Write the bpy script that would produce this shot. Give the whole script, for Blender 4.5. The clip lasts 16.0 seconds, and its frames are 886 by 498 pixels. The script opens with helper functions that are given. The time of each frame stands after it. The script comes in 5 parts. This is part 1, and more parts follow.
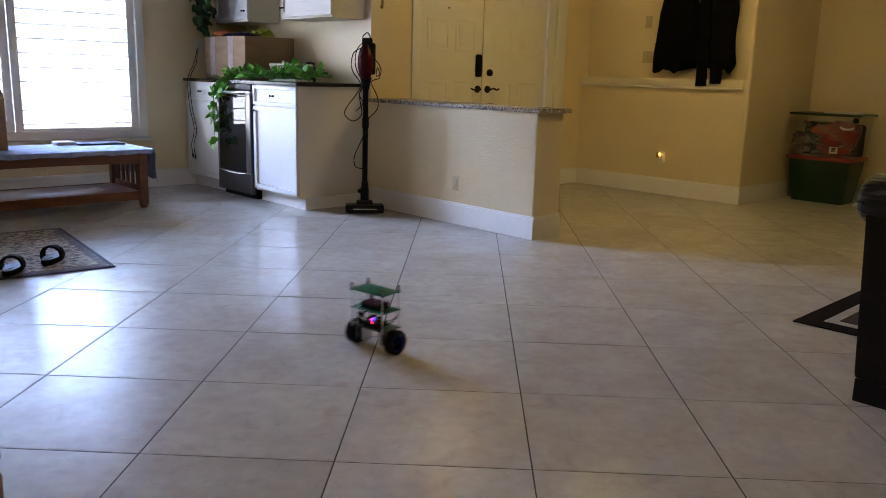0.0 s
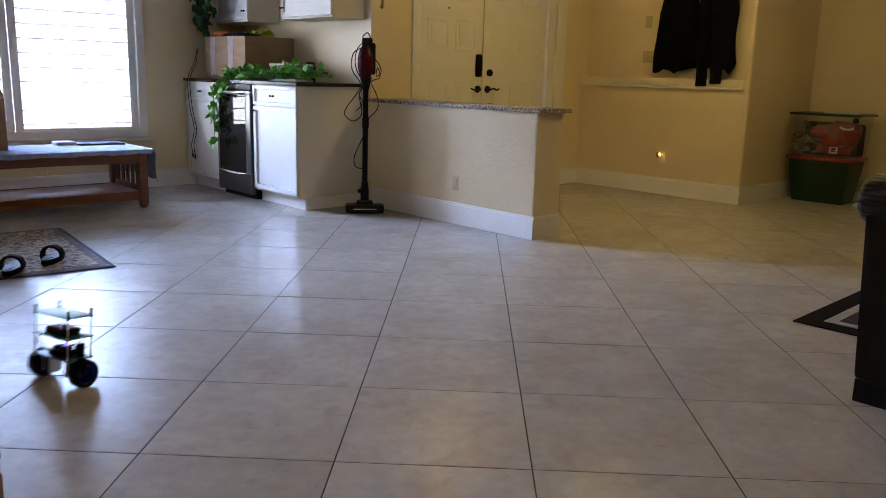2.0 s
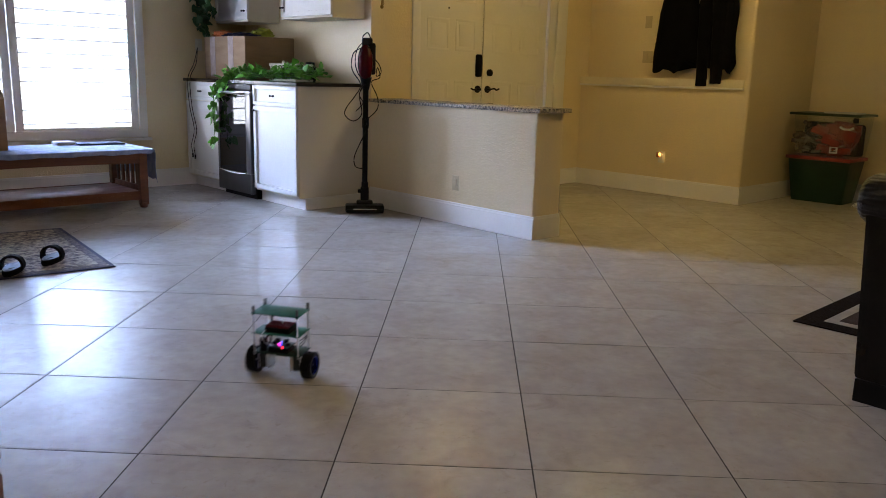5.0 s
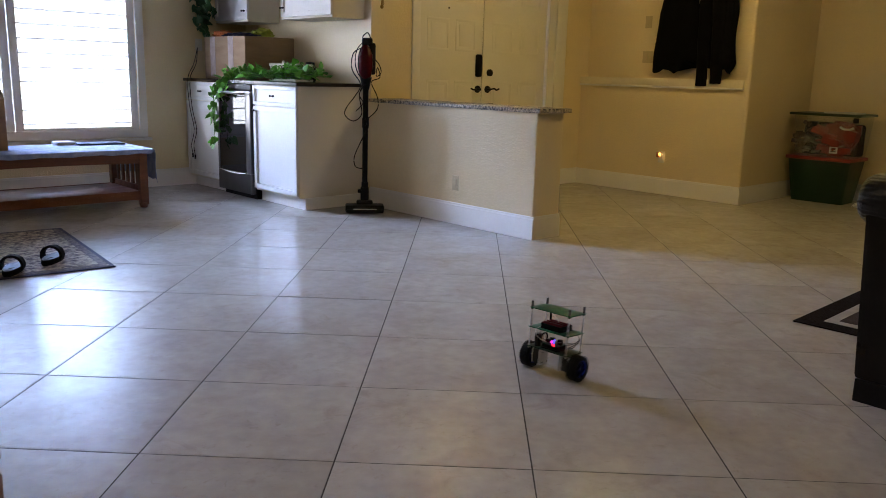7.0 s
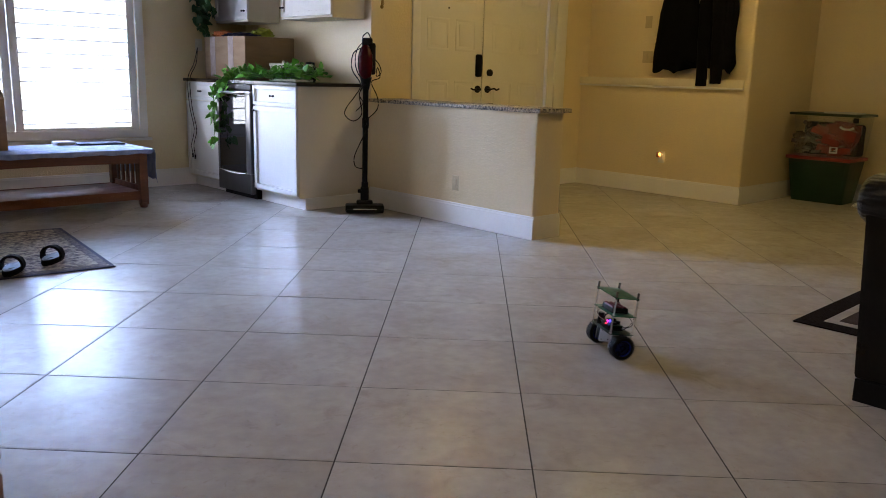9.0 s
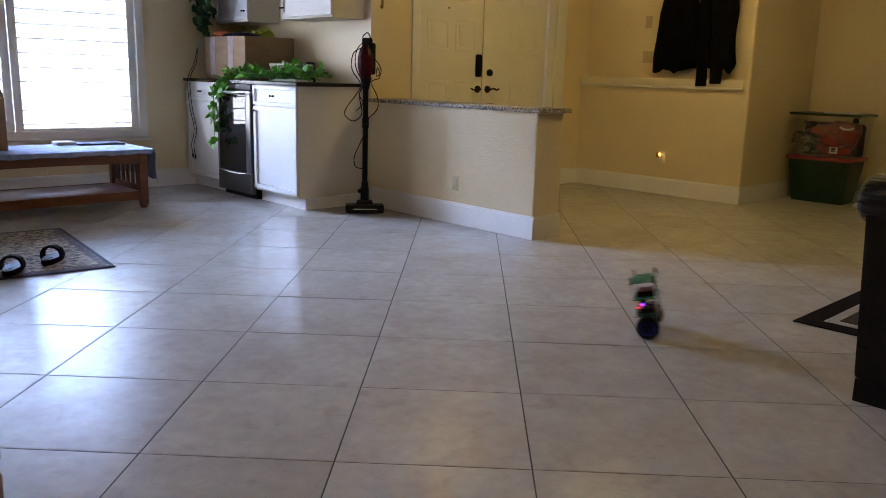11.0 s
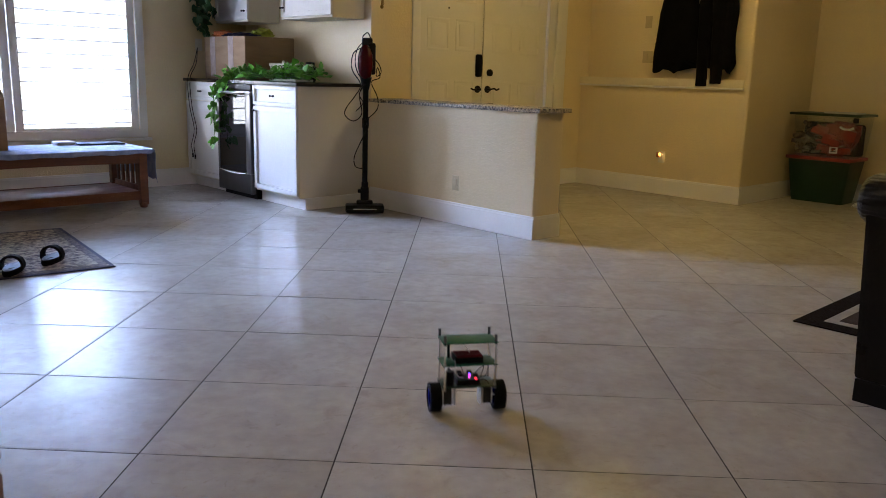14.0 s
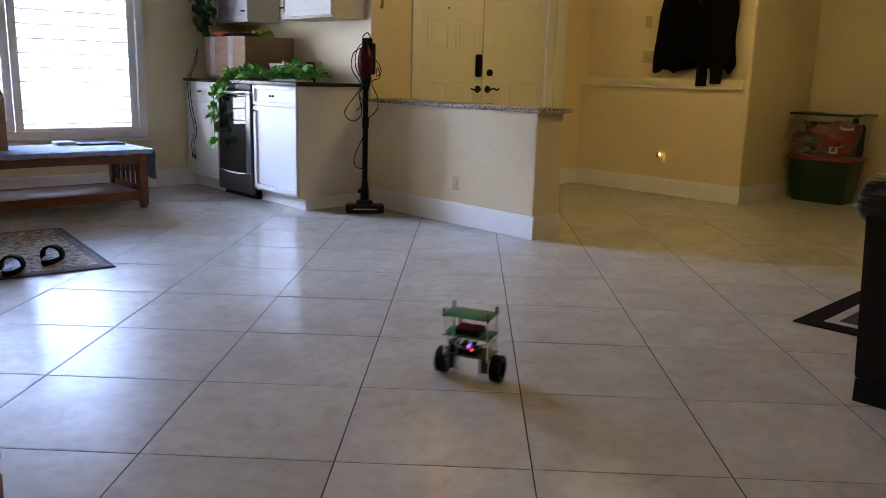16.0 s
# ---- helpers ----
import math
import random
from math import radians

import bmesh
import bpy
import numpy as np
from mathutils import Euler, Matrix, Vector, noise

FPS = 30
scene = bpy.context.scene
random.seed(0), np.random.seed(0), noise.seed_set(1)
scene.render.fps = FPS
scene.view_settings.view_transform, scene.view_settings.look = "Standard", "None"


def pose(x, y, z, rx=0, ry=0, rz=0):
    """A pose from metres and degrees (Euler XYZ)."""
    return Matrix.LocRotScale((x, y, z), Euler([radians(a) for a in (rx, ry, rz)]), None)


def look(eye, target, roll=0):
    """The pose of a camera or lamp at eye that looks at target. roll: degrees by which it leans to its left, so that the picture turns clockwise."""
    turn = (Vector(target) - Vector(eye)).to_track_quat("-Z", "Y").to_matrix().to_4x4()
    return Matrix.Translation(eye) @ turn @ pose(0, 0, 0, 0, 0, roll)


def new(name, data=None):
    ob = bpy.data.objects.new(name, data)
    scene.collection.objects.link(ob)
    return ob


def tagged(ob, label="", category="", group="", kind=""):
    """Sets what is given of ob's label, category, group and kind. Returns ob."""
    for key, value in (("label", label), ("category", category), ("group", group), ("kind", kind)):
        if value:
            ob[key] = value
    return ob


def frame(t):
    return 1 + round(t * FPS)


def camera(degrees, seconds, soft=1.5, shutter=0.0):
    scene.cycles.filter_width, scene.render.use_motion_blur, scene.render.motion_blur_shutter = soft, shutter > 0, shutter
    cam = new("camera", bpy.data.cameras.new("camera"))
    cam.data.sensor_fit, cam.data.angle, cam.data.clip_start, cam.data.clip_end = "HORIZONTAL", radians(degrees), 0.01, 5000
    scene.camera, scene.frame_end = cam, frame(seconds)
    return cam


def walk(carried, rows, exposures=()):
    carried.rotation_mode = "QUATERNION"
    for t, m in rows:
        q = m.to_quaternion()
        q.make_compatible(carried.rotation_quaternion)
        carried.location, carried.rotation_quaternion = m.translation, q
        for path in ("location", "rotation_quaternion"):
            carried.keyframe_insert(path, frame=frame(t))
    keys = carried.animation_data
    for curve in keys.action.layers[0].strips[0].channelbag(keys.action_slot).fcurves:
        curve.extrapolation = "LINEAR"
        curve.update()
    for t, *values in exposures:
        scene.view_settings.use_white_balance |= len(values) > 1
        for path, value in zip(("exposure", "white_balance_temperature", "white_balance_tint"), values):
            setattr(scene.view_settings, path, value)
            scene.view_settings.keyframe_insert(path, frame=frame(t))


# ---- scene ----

# ---------------------------------------------------------------- camera
cam = camera(57.5, 16.0, soft=0.8, shutter=0.5)
EYE = look((1.888, -2.205, 1.172), (0.465, -0.864, 0.7516), 1.54)
walk(cam, [(0.0, EYE), (16.0, EYE)], exposures=[(0.0, 0.22), (16.0, 0.22)])

# ---------------------------------------------------------------- light
world = bpy.data.worlds.new("sky")
scene.world = world
world.use_nodes = True
sky = world.node_tree.nodes.new("ShaderNodeTexSky")
sky.sky_type, sky.sun_disc = "NISHITA", False
sky.sun_elevation, sky.sun_rotation = radians(50), radians(120)
background = world.node_tree.nodes["Background"]
background.inputs[1].default_value = 0.12
world.node_tree.links.new(sky.outputs[0], background.inputs[0])
sun = new("sun", bpy.data.lights.new("sun", "SUN"))
sun.data.energy, sun.data.angle, sun.data.color = 3.0, radians(0.5), (1.0, 0.95, 0.87)
sun.matrix_world = look((6, 8, 12), (0, 0, 0))


def window_light(name, m, width, height, watts, color):
    """An area lamp outside a window that stands in for skylight."""
    lamp = new(name, bpy.data.lights.new(name, "AREA"))
    lamp.data.shape, lamp.data.size, lamp.data.size_y = "RECTANGLE", width, height
    lamp.data.energy, lamp.data.color = watts, color
    lamp.matrix_world = m
    return lamp


DAY = (0.43, 0.58, 1.0)
window_light("bright_sky_over_the_garden", look((-30, -3.2, 10.7), (0, -3.2, 1.0)), 25.6, 7.0, 78000, DAY)
# added side lamp that brightens the bar cabinets' fronts through the window
window_light("side_fill_for_cabinets", look((-9.2, -4.6, 3.2), (-6.0, 0.1, 1.35)), 7.0, 5.0, 1100, (0.80, 0.83, 1.0))

# ---------------------------------------------------------------- materials
def material(name, color, rough=0.6, metal=0.0, vary=0.12, scale=6.0, fine=90.0, bump=0.1, depth=0.002,
             second=None, coat=0.0, spec=0.5, each=0.0, stretch=(1, 1, 1), rough_vary=0.1, splat=False):
    """Two scales of noise vary the colour, the roughness and the relief; each: how far pieces differ from one another."""
    m = bpy.data.materials.new(name)
    m.use_nodes = True
    n, l = m.node_tree.nodes, m.node_tree.links
    shader = n["Principled BSDF"]
    coords = n.new("ShaderNodeTexCoord")
    mapping = n.new("ShaderNodeMapping")
    mapping.inputs["Scale"].default_value = stretch
    l.new(coords.outputs["Object"], mapping.inputs[0])
    if each:
        own = n.new("ShaderNodeObjectInfo")
        shift = n.new("ShaderNodeMath")
        shift.operation = "MULTIPLY"
        shift.inputs[1].default_value = 57.0
        l.new(own.outputs["Random"], shift.inputs[0])
        l.new(shift.outputs[0], mapping.inputs["Location"])
    big, small = n.new("ShaderNodeTexNoise"), n.new("ShaderNodeTexNoise")
    for tex, s, d in ((big, scale, 4), (small, fine, 3)):
        tex.inputs["Scale"].default_value, tex.inputs["Detail"].default_value = s, d
        l.new(mapping.outputs[0], tex.inputs["Vector"])
    mix = n.new("ShaderNodeMix")
    mix.data_type = "RGBA"
    other = second or tuple(c * (1 - vary) for c in color)
    mix.inputs["A"].default_value = (*color, 1)
    mix.inputs["B"].default_value = (*other, 1)
    ramp = n.new("ShaderNodeMapRange")
    ramp.inputs["From Min"].default_value, ramp.inputs["From Max"].default_value = 0.35, 0.65
    l.new(big.outputs["Fac"], ramp.inputs["Value"])
    l.new(ramp.outputs[0], mix.inputs["Factor"])
    grain = n.new("ShaderNodeMix")
    grain.data_type, grain.blend_type = "RGBA", "MULTIPLY"
    grain.inputs["Factor"].default_value = min(1.0, vary * 1.6)
    l.new(mix.outputs["Result"], grain.inputs["A"])
    l.new(small.outputs["Fac"], grain.inputs["B"])
    last = grain.outputs["Result"]
    if each:
        info = n.new("ShaderNodeObjectInfo")
        hsv = n.new("ShaderNodeHueSaturation")
        span = n.new("ShaderNodeMapRange")
        span.inputs["To Min"].default_value, span.inputs["To Max"].default_value = 1 - each, 1 + each
        l.new(info.outputs["Random"], span.inputs["Value"])
        l.new(span.outputs[0], hsv.inputs["Value"])
        l.new(last, hsv.inputs["Color"])
        last = hsv.outputs["Color"]
    l.new(last, shader.inputs["Base Color"])
    gloss = n.new("ShaderNodeMapRange")
    gloss.inputs["To Min"].default_value = max(0.02, rough - rough_vary)
    gloss.inputs["To Max"].default_value = min(1.0, rough + rough_vary)
    l.new(big.outputs["Fac"], gloss.inputs["Value"])
    l.new(gloss.outputs[0], shader.inputs["Roughness"])
    if bump:
        relief = n.new("ShaderNodeBump")
        relief.inputs["Strength"].default_value, relief.inputs["Distance"].default_value = bump, depth
        l.new(small.outputs["Fac"], relief.inputs["Height"])
        l.new(relief.outputs[0], shader.inputs["Normal"])
    if bump and splat:
        # flattened islands of trowelled plaster
        flat = n.new("ShaderNodeMapRange")
        flat.interpolation_type = "SMOOTHSTEP"
        flat.inputs["From Min"].default_value, flat.inputs["From Max"].default_value = 0.46, 0.60
        l.new(small.outputs["Fac"], flat.inputs["Value"])
        l.new(flat.outputs[0], relief.inputs["Height"])
    shader.inputs["Metallic"].default_value = metal
    shader.inputs["Coat Weight"].default_value = coat
    shader.inputs["Specular IOR Level"].default_value = spec
    return m


def glowing(name, color, strength):
    m = bpy.data.materials.new(name)
    m.use_nodes = True
    shader = m.node_tree.nodes["Principled BSDF"]
    shader.inputs["Base Color"].default_value = (*color, 1)
    shader.inputs["Emission Color"].default_value = (*color, 1)
    shader.inputs["Emission Strength"].default_value = strength
    return m


def glass(name, color, rough=0.03, alpha=0.25):
    """Thin clear sheet."""
    m = bpy.data.materials.new(name)
    m.use_nodes = True
    shader = m.node_tree.nodes["Principled BSDF"]
    shader.inputs["Base Color"].default_value = (*color, 1)
    shader.inputs["Roughness"].default_value = rough
    shader.inputs["Transmission Weight"].default_value = 1 - alpha
    shader.inputs["IOR"].default_value = 1.15
    return m


PAINT = material("wall_paint", (0.76, 0.63, 0.39), 0.40, vary=0.05, scale=1.2, fine=54, bump=0.36, depth=0.003, splat=True)
CEILING = material("ceiling_paint", (0.80, 0.78, 0.72), 0.8, vary=0.05, scale=1.5, fine=40, bump=0.4, depth=0.004)
TRIM = material("trim_paint", (0.78, 0.75, 0.70), 0.4, vary=0.05, scale=3, fine=60, bump=0.05)
DOOR_PAINT = material("door_paint", (0.80, 0.77, 0.70), 0.4, vary=0.05, scale=2, fine=50, bump=0.08)
CABINET = material("cabinet_paint", (0.74, 0.73, 0.71), 0.42, vary=0.05, scale=3, fine=60, bump=0.04)
CABINET_SIDE = material("cabinet_side", (0.72, 0.67, 0.56), 0.45, vary=0.05, scale=3, fine=60, bump=0.04)
TILE = material("porcelain_tile", (0.49, 0.46, 0.42), 0.19, vary=0.18, scale=4.2, fine=18, bump=0.012, depth=0.002,
                second=(0.43, 0.39, 0.35), each=0.05, rough_vary=0.05, spec=0.115)


def glaze_marks(m, color):
    """Faint uneven smudges and hair marks over a tile's glaze."""
    n, l = m.node_tree.nodes, m.node_tree.links
    shader = n["Principled BSDF"]
    before = shader.inputs["Base Color"].links[0].from_socket
    coords = [k for k in n if k.bl_idname == "ShaderNodeMapping"][0]
    for scale, low, high, amount in ((5.0, 0.56, 0.74, 0.45), (26.0, 0.60, 0.70, 0.35)):
        tex = n.new("ShaderNodeTexNoise")
        tex.inputs["Scale"].default_value, tex.inputs["Detail"].default_value = scale, 9
        tex.inputs["Roughness"].default_value, tex.inputs["Distortion"].default_value = 0.68, 0.9
        l.new(coords.outputs[0], tex.inputs["Vector"])
        span = n.new("ShaderNodeMapRange")
        span.inputs["From Min"].default_value, span.inputs["From Max"].default_value = low, high
        span.inputs["To Max"].default_value = amount
        l.new(tex.outputs["Fac"], span.inputs["Value"])
        mix = n.new("ShaderNodeMix")
        mix.data_type = "RGBA"
        mix.inputs["B"].default_value = (*color, 1)
        l.new(span.outputs[0], mix.inputs["Factor"])
        l.new(before, mix.inputs["A"])
        before = mix.outputs["Result"]
    l.new(before, shader.inputs["Base Color"])


glaze_marks(TILE, (0.24, 0.19, 0.145))
GROUT = material("grout", (0.045, 0.036, 0.030), 0.9, vary=0.3, scale=4, fine=120, bump=0.3)
GRANITE = material("granite", (0.74, 0.62, 0.46), 0.45, vary=0.4, scale=55, fine=160, second=(0.035, 0.025, 0.022), bump=0.0)
DARK_GRANITE = material("dark_granite", (0.025, 0.02, 0.02), 0.15, vary=0.4, scale=50, fine=160, second=(0.04, 0.032, 0.03), bump=0.0, spec=0.22)
WOOD = material("table_wood", (0.23, 0.076, 0.028), 0.35, vary=0.35, scale=3, fine=40, stretch=(9, 1, 9), second=(0.15, 0.050, 0.020), bump=0.12)
CLOTH = material("table_cloth", (0.20, 0.27, 0.56), 0.9, vary=0.3, scale=14, fine=240, second=(0.36, 0.43, 0.66), bump=0.5, depth=0.003)
CARD = material("cardboard", (0.38, 0.25, 0.145), 0.8, vary=0.15, scale=4, fine=60, bump=0.15, stretch=(1, 1, 5))
TAPE = material("packing_tape", (0.60, 0.50, 0.47), 0.12, vary=0.2, scale=12, fine=45, bump=0.5, depth=0.004)
STEEL = material("brushed_steel", (0.14, 0.135, 0.13), 0.32, 1.0, vary=0.05, scale=3, fine=80, stretch=(4, 4, 1), bump=0.02)
BLACK_GLASS = material("dark_glass", (0.012, 0.012, 0.014), 0.04, vary=0.2, bump=0.0, spec=0.9, rough_vary=0.02)
BLACK = material("black_plastic", (0.007, 0.006, 0.007), 0.45, vary=0.3, fine=120, bump=0.1, spec=0.14)
BRONZE = material("dark_bronze", (0.012, 0.010, 0.009), 0.35, 0.6, vary=0.3, fine=90, bump=0.05)
BRASS = material("brass", (0.42, 0.27, 0.09), 0.3, 1.0, vary=0.2, fine=90, bump=0.05)
RED = material("red_plastic", (0.075, 0.002, 0.009), 0.25, vary=0.2, fine=60, bump=0.02, spec=0.25)
LEAF = material("ivy_leaf", (0.09, 0.38, 0.028), 0.38, vary=0.3, scale=20, fine=90, second=(0.18, 0.50, 0.05), bump=0.15, each=0.35)
DARK_LEAF = material("dark_ivy_leaf", (0.03, 0.125, 0.035), 0.42, vary=0.3, scale=20, fine=90, bump=0.15, each=0.3)
STEM = material("vine_stem", (0.06, 0.13, 0.03), 0.6, vary=0.2)
LEATHER = material("black_leather", (0.008, 0.006, 0.006), 0.32, vary=0.3, scale=8, fine=42, bump=0.45, depth=0.006, spec=0.22)
JACKET = material("black_cloth", (0.005, 0.005, 0.006), 0.95, vary=0.3, scale=8, fine=160, bump=0.3, spec=0.08)
GREEN_BIN = material("green_plastic", (0.0015, 0.030, 0.011), 0.45, vary=0.2, scale=5, fine=60, bump=0.05)
CLEAR_BIN = glass("clear_plastic", (0.86, 0.86, 0.80), 0.12, 0.3)
CLEAR_BIN.node_tree.nodes["Principled BSDF"].inputs["Transmission Weight"].default_value = 0.0
CLEAR_BIN.node_tree.nodes["Principled BSDF"].inputs["Alpha"].default_value = 0.05
RED_LID = material("red_lid", (0.26, 0.025, 0.02), 0.4, vary=0.2, bump=0.05)
PAPER = material("paper", (0.72, 0.70, 0.66), 0.8, vary=0.1)
RUG_BROWN = material("rug_brown", (0.014, 0.008, 0.006), 0.95, vary=0.3, scale=14, fine=300, bump=0.8, depth=0.004, spec=0.05)
RUG_CREAM = material("rug_cream", (0.42, 0.36, 0.28), 0.95, vary=0.2, scale=14, fine=300, bump=0.8, depth=0.004, spec=0.05)
RUG_MID = material("rug_taupe", (0.09, 0.062, 0.048), 0.95, vary=0.3, scale=10, fine=300, bump=0.8, depth=0.004, spec=0.05)
RUG_EDGE = material("rug_edge", (0.025, 0.025, 0.06), 0.95, vary=0.2, scale=20, fine=300, bump=0.6)
RUG_FIELD = material("rug_pattern", (0.60, 0.50, 0.37), 0.95, vary=0.5, scale=34, fine=110, second=(0.075, 0.058, 0.060), bump=0.6, depth=0.004)
SANDAL = material("black_foam", (0.006, 0.006, 0.008), 0.8, vary=0.3, fine=200, bump=0.3, spec=0.08)
INSOLE = material("black_insole", (0.02, 0.02, 0.026), 0.6, vary=0.2, fine=200, bump=0.1)
OUTLET = material("almond_plastic", (0.60, 0.50, 0.31), 0.4, vary=0.05, bump=0.02)
BEIGE = material("beige_plastic", (0.52, 0.42, 0.25), 0.4, vary=0.05, bump=0.02)
RUBBER = material("rubber", (0.004, 0.004, 0.005), 0.55, vary=0.3, fine=200, bump=0.2, spec=0.12)
BOARD = material("green_circuit_board", (0.004, 0.125, 0.065), 0.34, vary=0.2, scale=30, fine=260, bump=0.1, spec=0.16)
DARK_BOARD = material("dark_circuit_board", (0.005, 0.05, 0.032), 0.34, vary=0.3, scale=30, fine=260, bump=0.1, spec=0.2)
RUG_BORDER = material("rug_border", (0.22, 0.18, 0.17), 0.95, vary=0.5, scale=60, fine=160, second=(0.05, 0.042, 0.055), bump=0.6)
GEARBOX = material("motor_black", (0.012, 0.012, 0.012), 0.40, vary=0.2, fine=90, bump=0.05)
SILVER = material("motor_metal", (0.74, 0.73, 0.72), 0.35, 0.6, vary=0.15, fine=90, bump=0.05)
BATTERY = material("battery_red", (0.15, 0.006, 0.014), 0.4, vary=0.2, bump=0.03, spec=0.2)
BLUE_HUB = material("blue_hub", (0.02, 0.05, 0.55), 0.18, 0.85, vary=0.2, bump=0.03)
HUB_DISC = material("dark_hub_disc", (0.008, 0.016, 0.11), 0.20, 0.7, vary=0.2, bump=0.02)
WHITE_PLASTIC = material("white_plastic", (0.72, 0.69, 0.62), 0.35, vary=0.05, bump=0.02)
ORANGE = material("orange_cloth", (0.62, 0.16, 0.04), 0.7, vary=0.2, bump=0.2)
NAVY = material("navy_cloth", (0.014, 0.014, 0.05), 0.85, vary=0.2, bump=0.2, spec=0.1)
LIME = material("lime_cloth", (0.40, 0.45, 0.03), 0.7, vary=0.25, bump=0.3)
GARDEN = glowing("bright_outdoors", (0.92, 0.94, 1.0), 6.0)
LAMP_GLOBE = glowing("lamp_globe", (1.0, 0.73, 0.25), 10.4)
DIM_GLOBE = glowing("dim_lamp_globe", (1.0, 0.77, 0.44), 6.6)
# glow of the fill lamp added behind the camera
ROOM_FILL_GLOBE = glowing("room_fill_globe", (1.0, 0.77, 0.46), 15.0)
# warm glow of the panel added behind the unseen transom
TRANSOM_GLOW = glowing("transom_glow", (1.0, 0.74, 0.30), 26.0)
NIGHT_BULB = glowing("night_light_bulb", (1.0, 0.50, 0.10), 5.0)
LED_PINK = glowing("led_pink", (1.0, 0.03, 0.45), 3.5)
LED_BLUE = glowing("led_blue", (0.06, 0.05, 1.0), 5.0)
LED_RED = glowing("led_red", (1.0, 0.02, 0.04), 5.0)


# ---------------------------------------------------------------- mesh helpers
def box(bm, x0, y0, z0, x1, y1, z1, bevel=0.0, m=None):
    made = bmesh.ops.create_cube(bm, size=1.0)["verts"]
    for v in made:
        v.co = ((x0 + x1) / 2 + v.co.x * (x1 - x0), (y0 + y1) / 2 + v.co.y * (y1 - y0), (z0 + z1) / 2 + v.co.z * (z1 - z0))
    if m is not None:
        bmesh.ops.transform(bm, matrix=m, verts=made)
    if bevel:
        edges = list({e for v in made for e in v.link_edges})
        bmesh.ops.bevel(bm, geom=edges, offset=bevel, segments=2, affect="EDGES", profile=0.6)
    return bm


def rod(bm, a, b, r, r2=None, seg=12):
    a, b = Vector(a), Vector(b)
    d = b - a
    m = Matrix.Translation((a + b) / 2) @ d.to_track_quat("Z", "Y").to_matrix().to_4x4()
    bmesh.ops.create_cone(bm, cap_ends=True, segments=seg, radius1=r, radius2=r if r2 is None else r2, depth=d.length, matrix=m)
    return bm


def ball(bm, c, r, sx=1, sy=1, sz=1, sub=2):
    bmesh.ops.create_icosphere(bm, subdivisions=sub, radius=r, matrix=Matrix.Translation(c) @ Matrix.Diagonal((sx, sy, sz, 1)))
    return bm


def lathe(bm, profile, seg=28, m=None):
    """Turns (radius, height) pairs round z."""
    rings = [[bm.verts.new((r * math.cos(2 * math.pi * k / seg), r * math.sin(2 * math.pi * k / seg), z)) for k in range(seg)] for r, z in profile]
    for a, b in zip(rings, rings[1:]):
        for k in range(seg):
            bm.faces.new((a[k], a[(k + 1) % seg], b[(k + 1) % seg], b[k]))
    for ring in ((rings[0], rings[-1]) if profile[0] != profile[-1] else ()):
        try:
            bm.faces.new(ring)
        except ValueError:
            pass
    if m is not None:
        bmesh.ops.transform(bm, matrix=m, verts=[v for r in rings for v in r])
    bmesh.ops.recalc_face_normals(bm, faces=bm.faces)
    return bm


def tube(bm, points, r, seg=6):
    """A bent round cord through points, smoothed."""
    pts = [Vector(p) for p in points]
    fine = []
    for i in range(len(pts) - 1):
        p0, p1, p2, p3 = pts[max(i - 1, 0)], pts[i], pts[i + 1], pts[min(i + 2, len(pts) - 1)]
        for k in range(5):
            u = k / 5
            fine.append(0.5 * ((2 * p1) + (p2 - p0) * u + (2 * p0 - 5 * p1 + 4 * p2 - p3) * u * u + (3 * p1 - p0 - 3 * p2 + p3) * u ** 3))
    fine.append(pts[-1])
    rings = []
    for i, p in enumerate(fine):
        d = (fine[min(i + 1, len(fine) - 1)] - fine[max(i - 1, 0)]).normalized()
        q = d.to_track_quat("Z", "Y")
        rings.append([bm.verts.new(p + q @ Vector((r * math.cos(2 * math.pi * k / seg), r * math.sin(2 * math.pi * k / seg), 0))) for k in range(seg)])
    for a, b in zip(rings, rings[1:]):
        for k in range(seg):
            bm.faces.new((a[k], a[(k + 1) % seg], b[(k + 1) % seg], b[k]))
    return bm


def mesh_of(name, bm, mat, smooth=True):
    data = bpy.data.meshes.new(name)
    bm.to_mesh(data)
    bm.free()
    data.materials.append(mat)
    if smooth:
        for p in data.polygons:
            p.use_smooth = True
        data.set_sharp_from_angle(angle=radians(35))
    return data


def part(name, bm, mat, parent=None, label=""):
    ob = new(name, mesh_of(name, bm, mat))
    if parent is not None:
        ob.parent = parent
    return tagged(ob, label)


def thing(name, label, category, m=None, group="", kind=""):
    ob = new(name)
    ob.empty_display_size = 0.1
    if m is not None:
        ob.matrix_world = m
    return tagged(ob, label, category, group, kind)


def structure(name, bm, mat, label):
    return tagged(part(name, bm, mat), label, name.split("_")[0], kind="structure")


B = bmesh.new

# ---------------------------------------------------------------- setting
TOP = 2.95          # ceiling height
XW = -6.0           # window wall's face
YB = 2.285          # backsplash and half wall's face
XD = -3.88          # entry wall's face
YH = 5.315          # hall wall's face


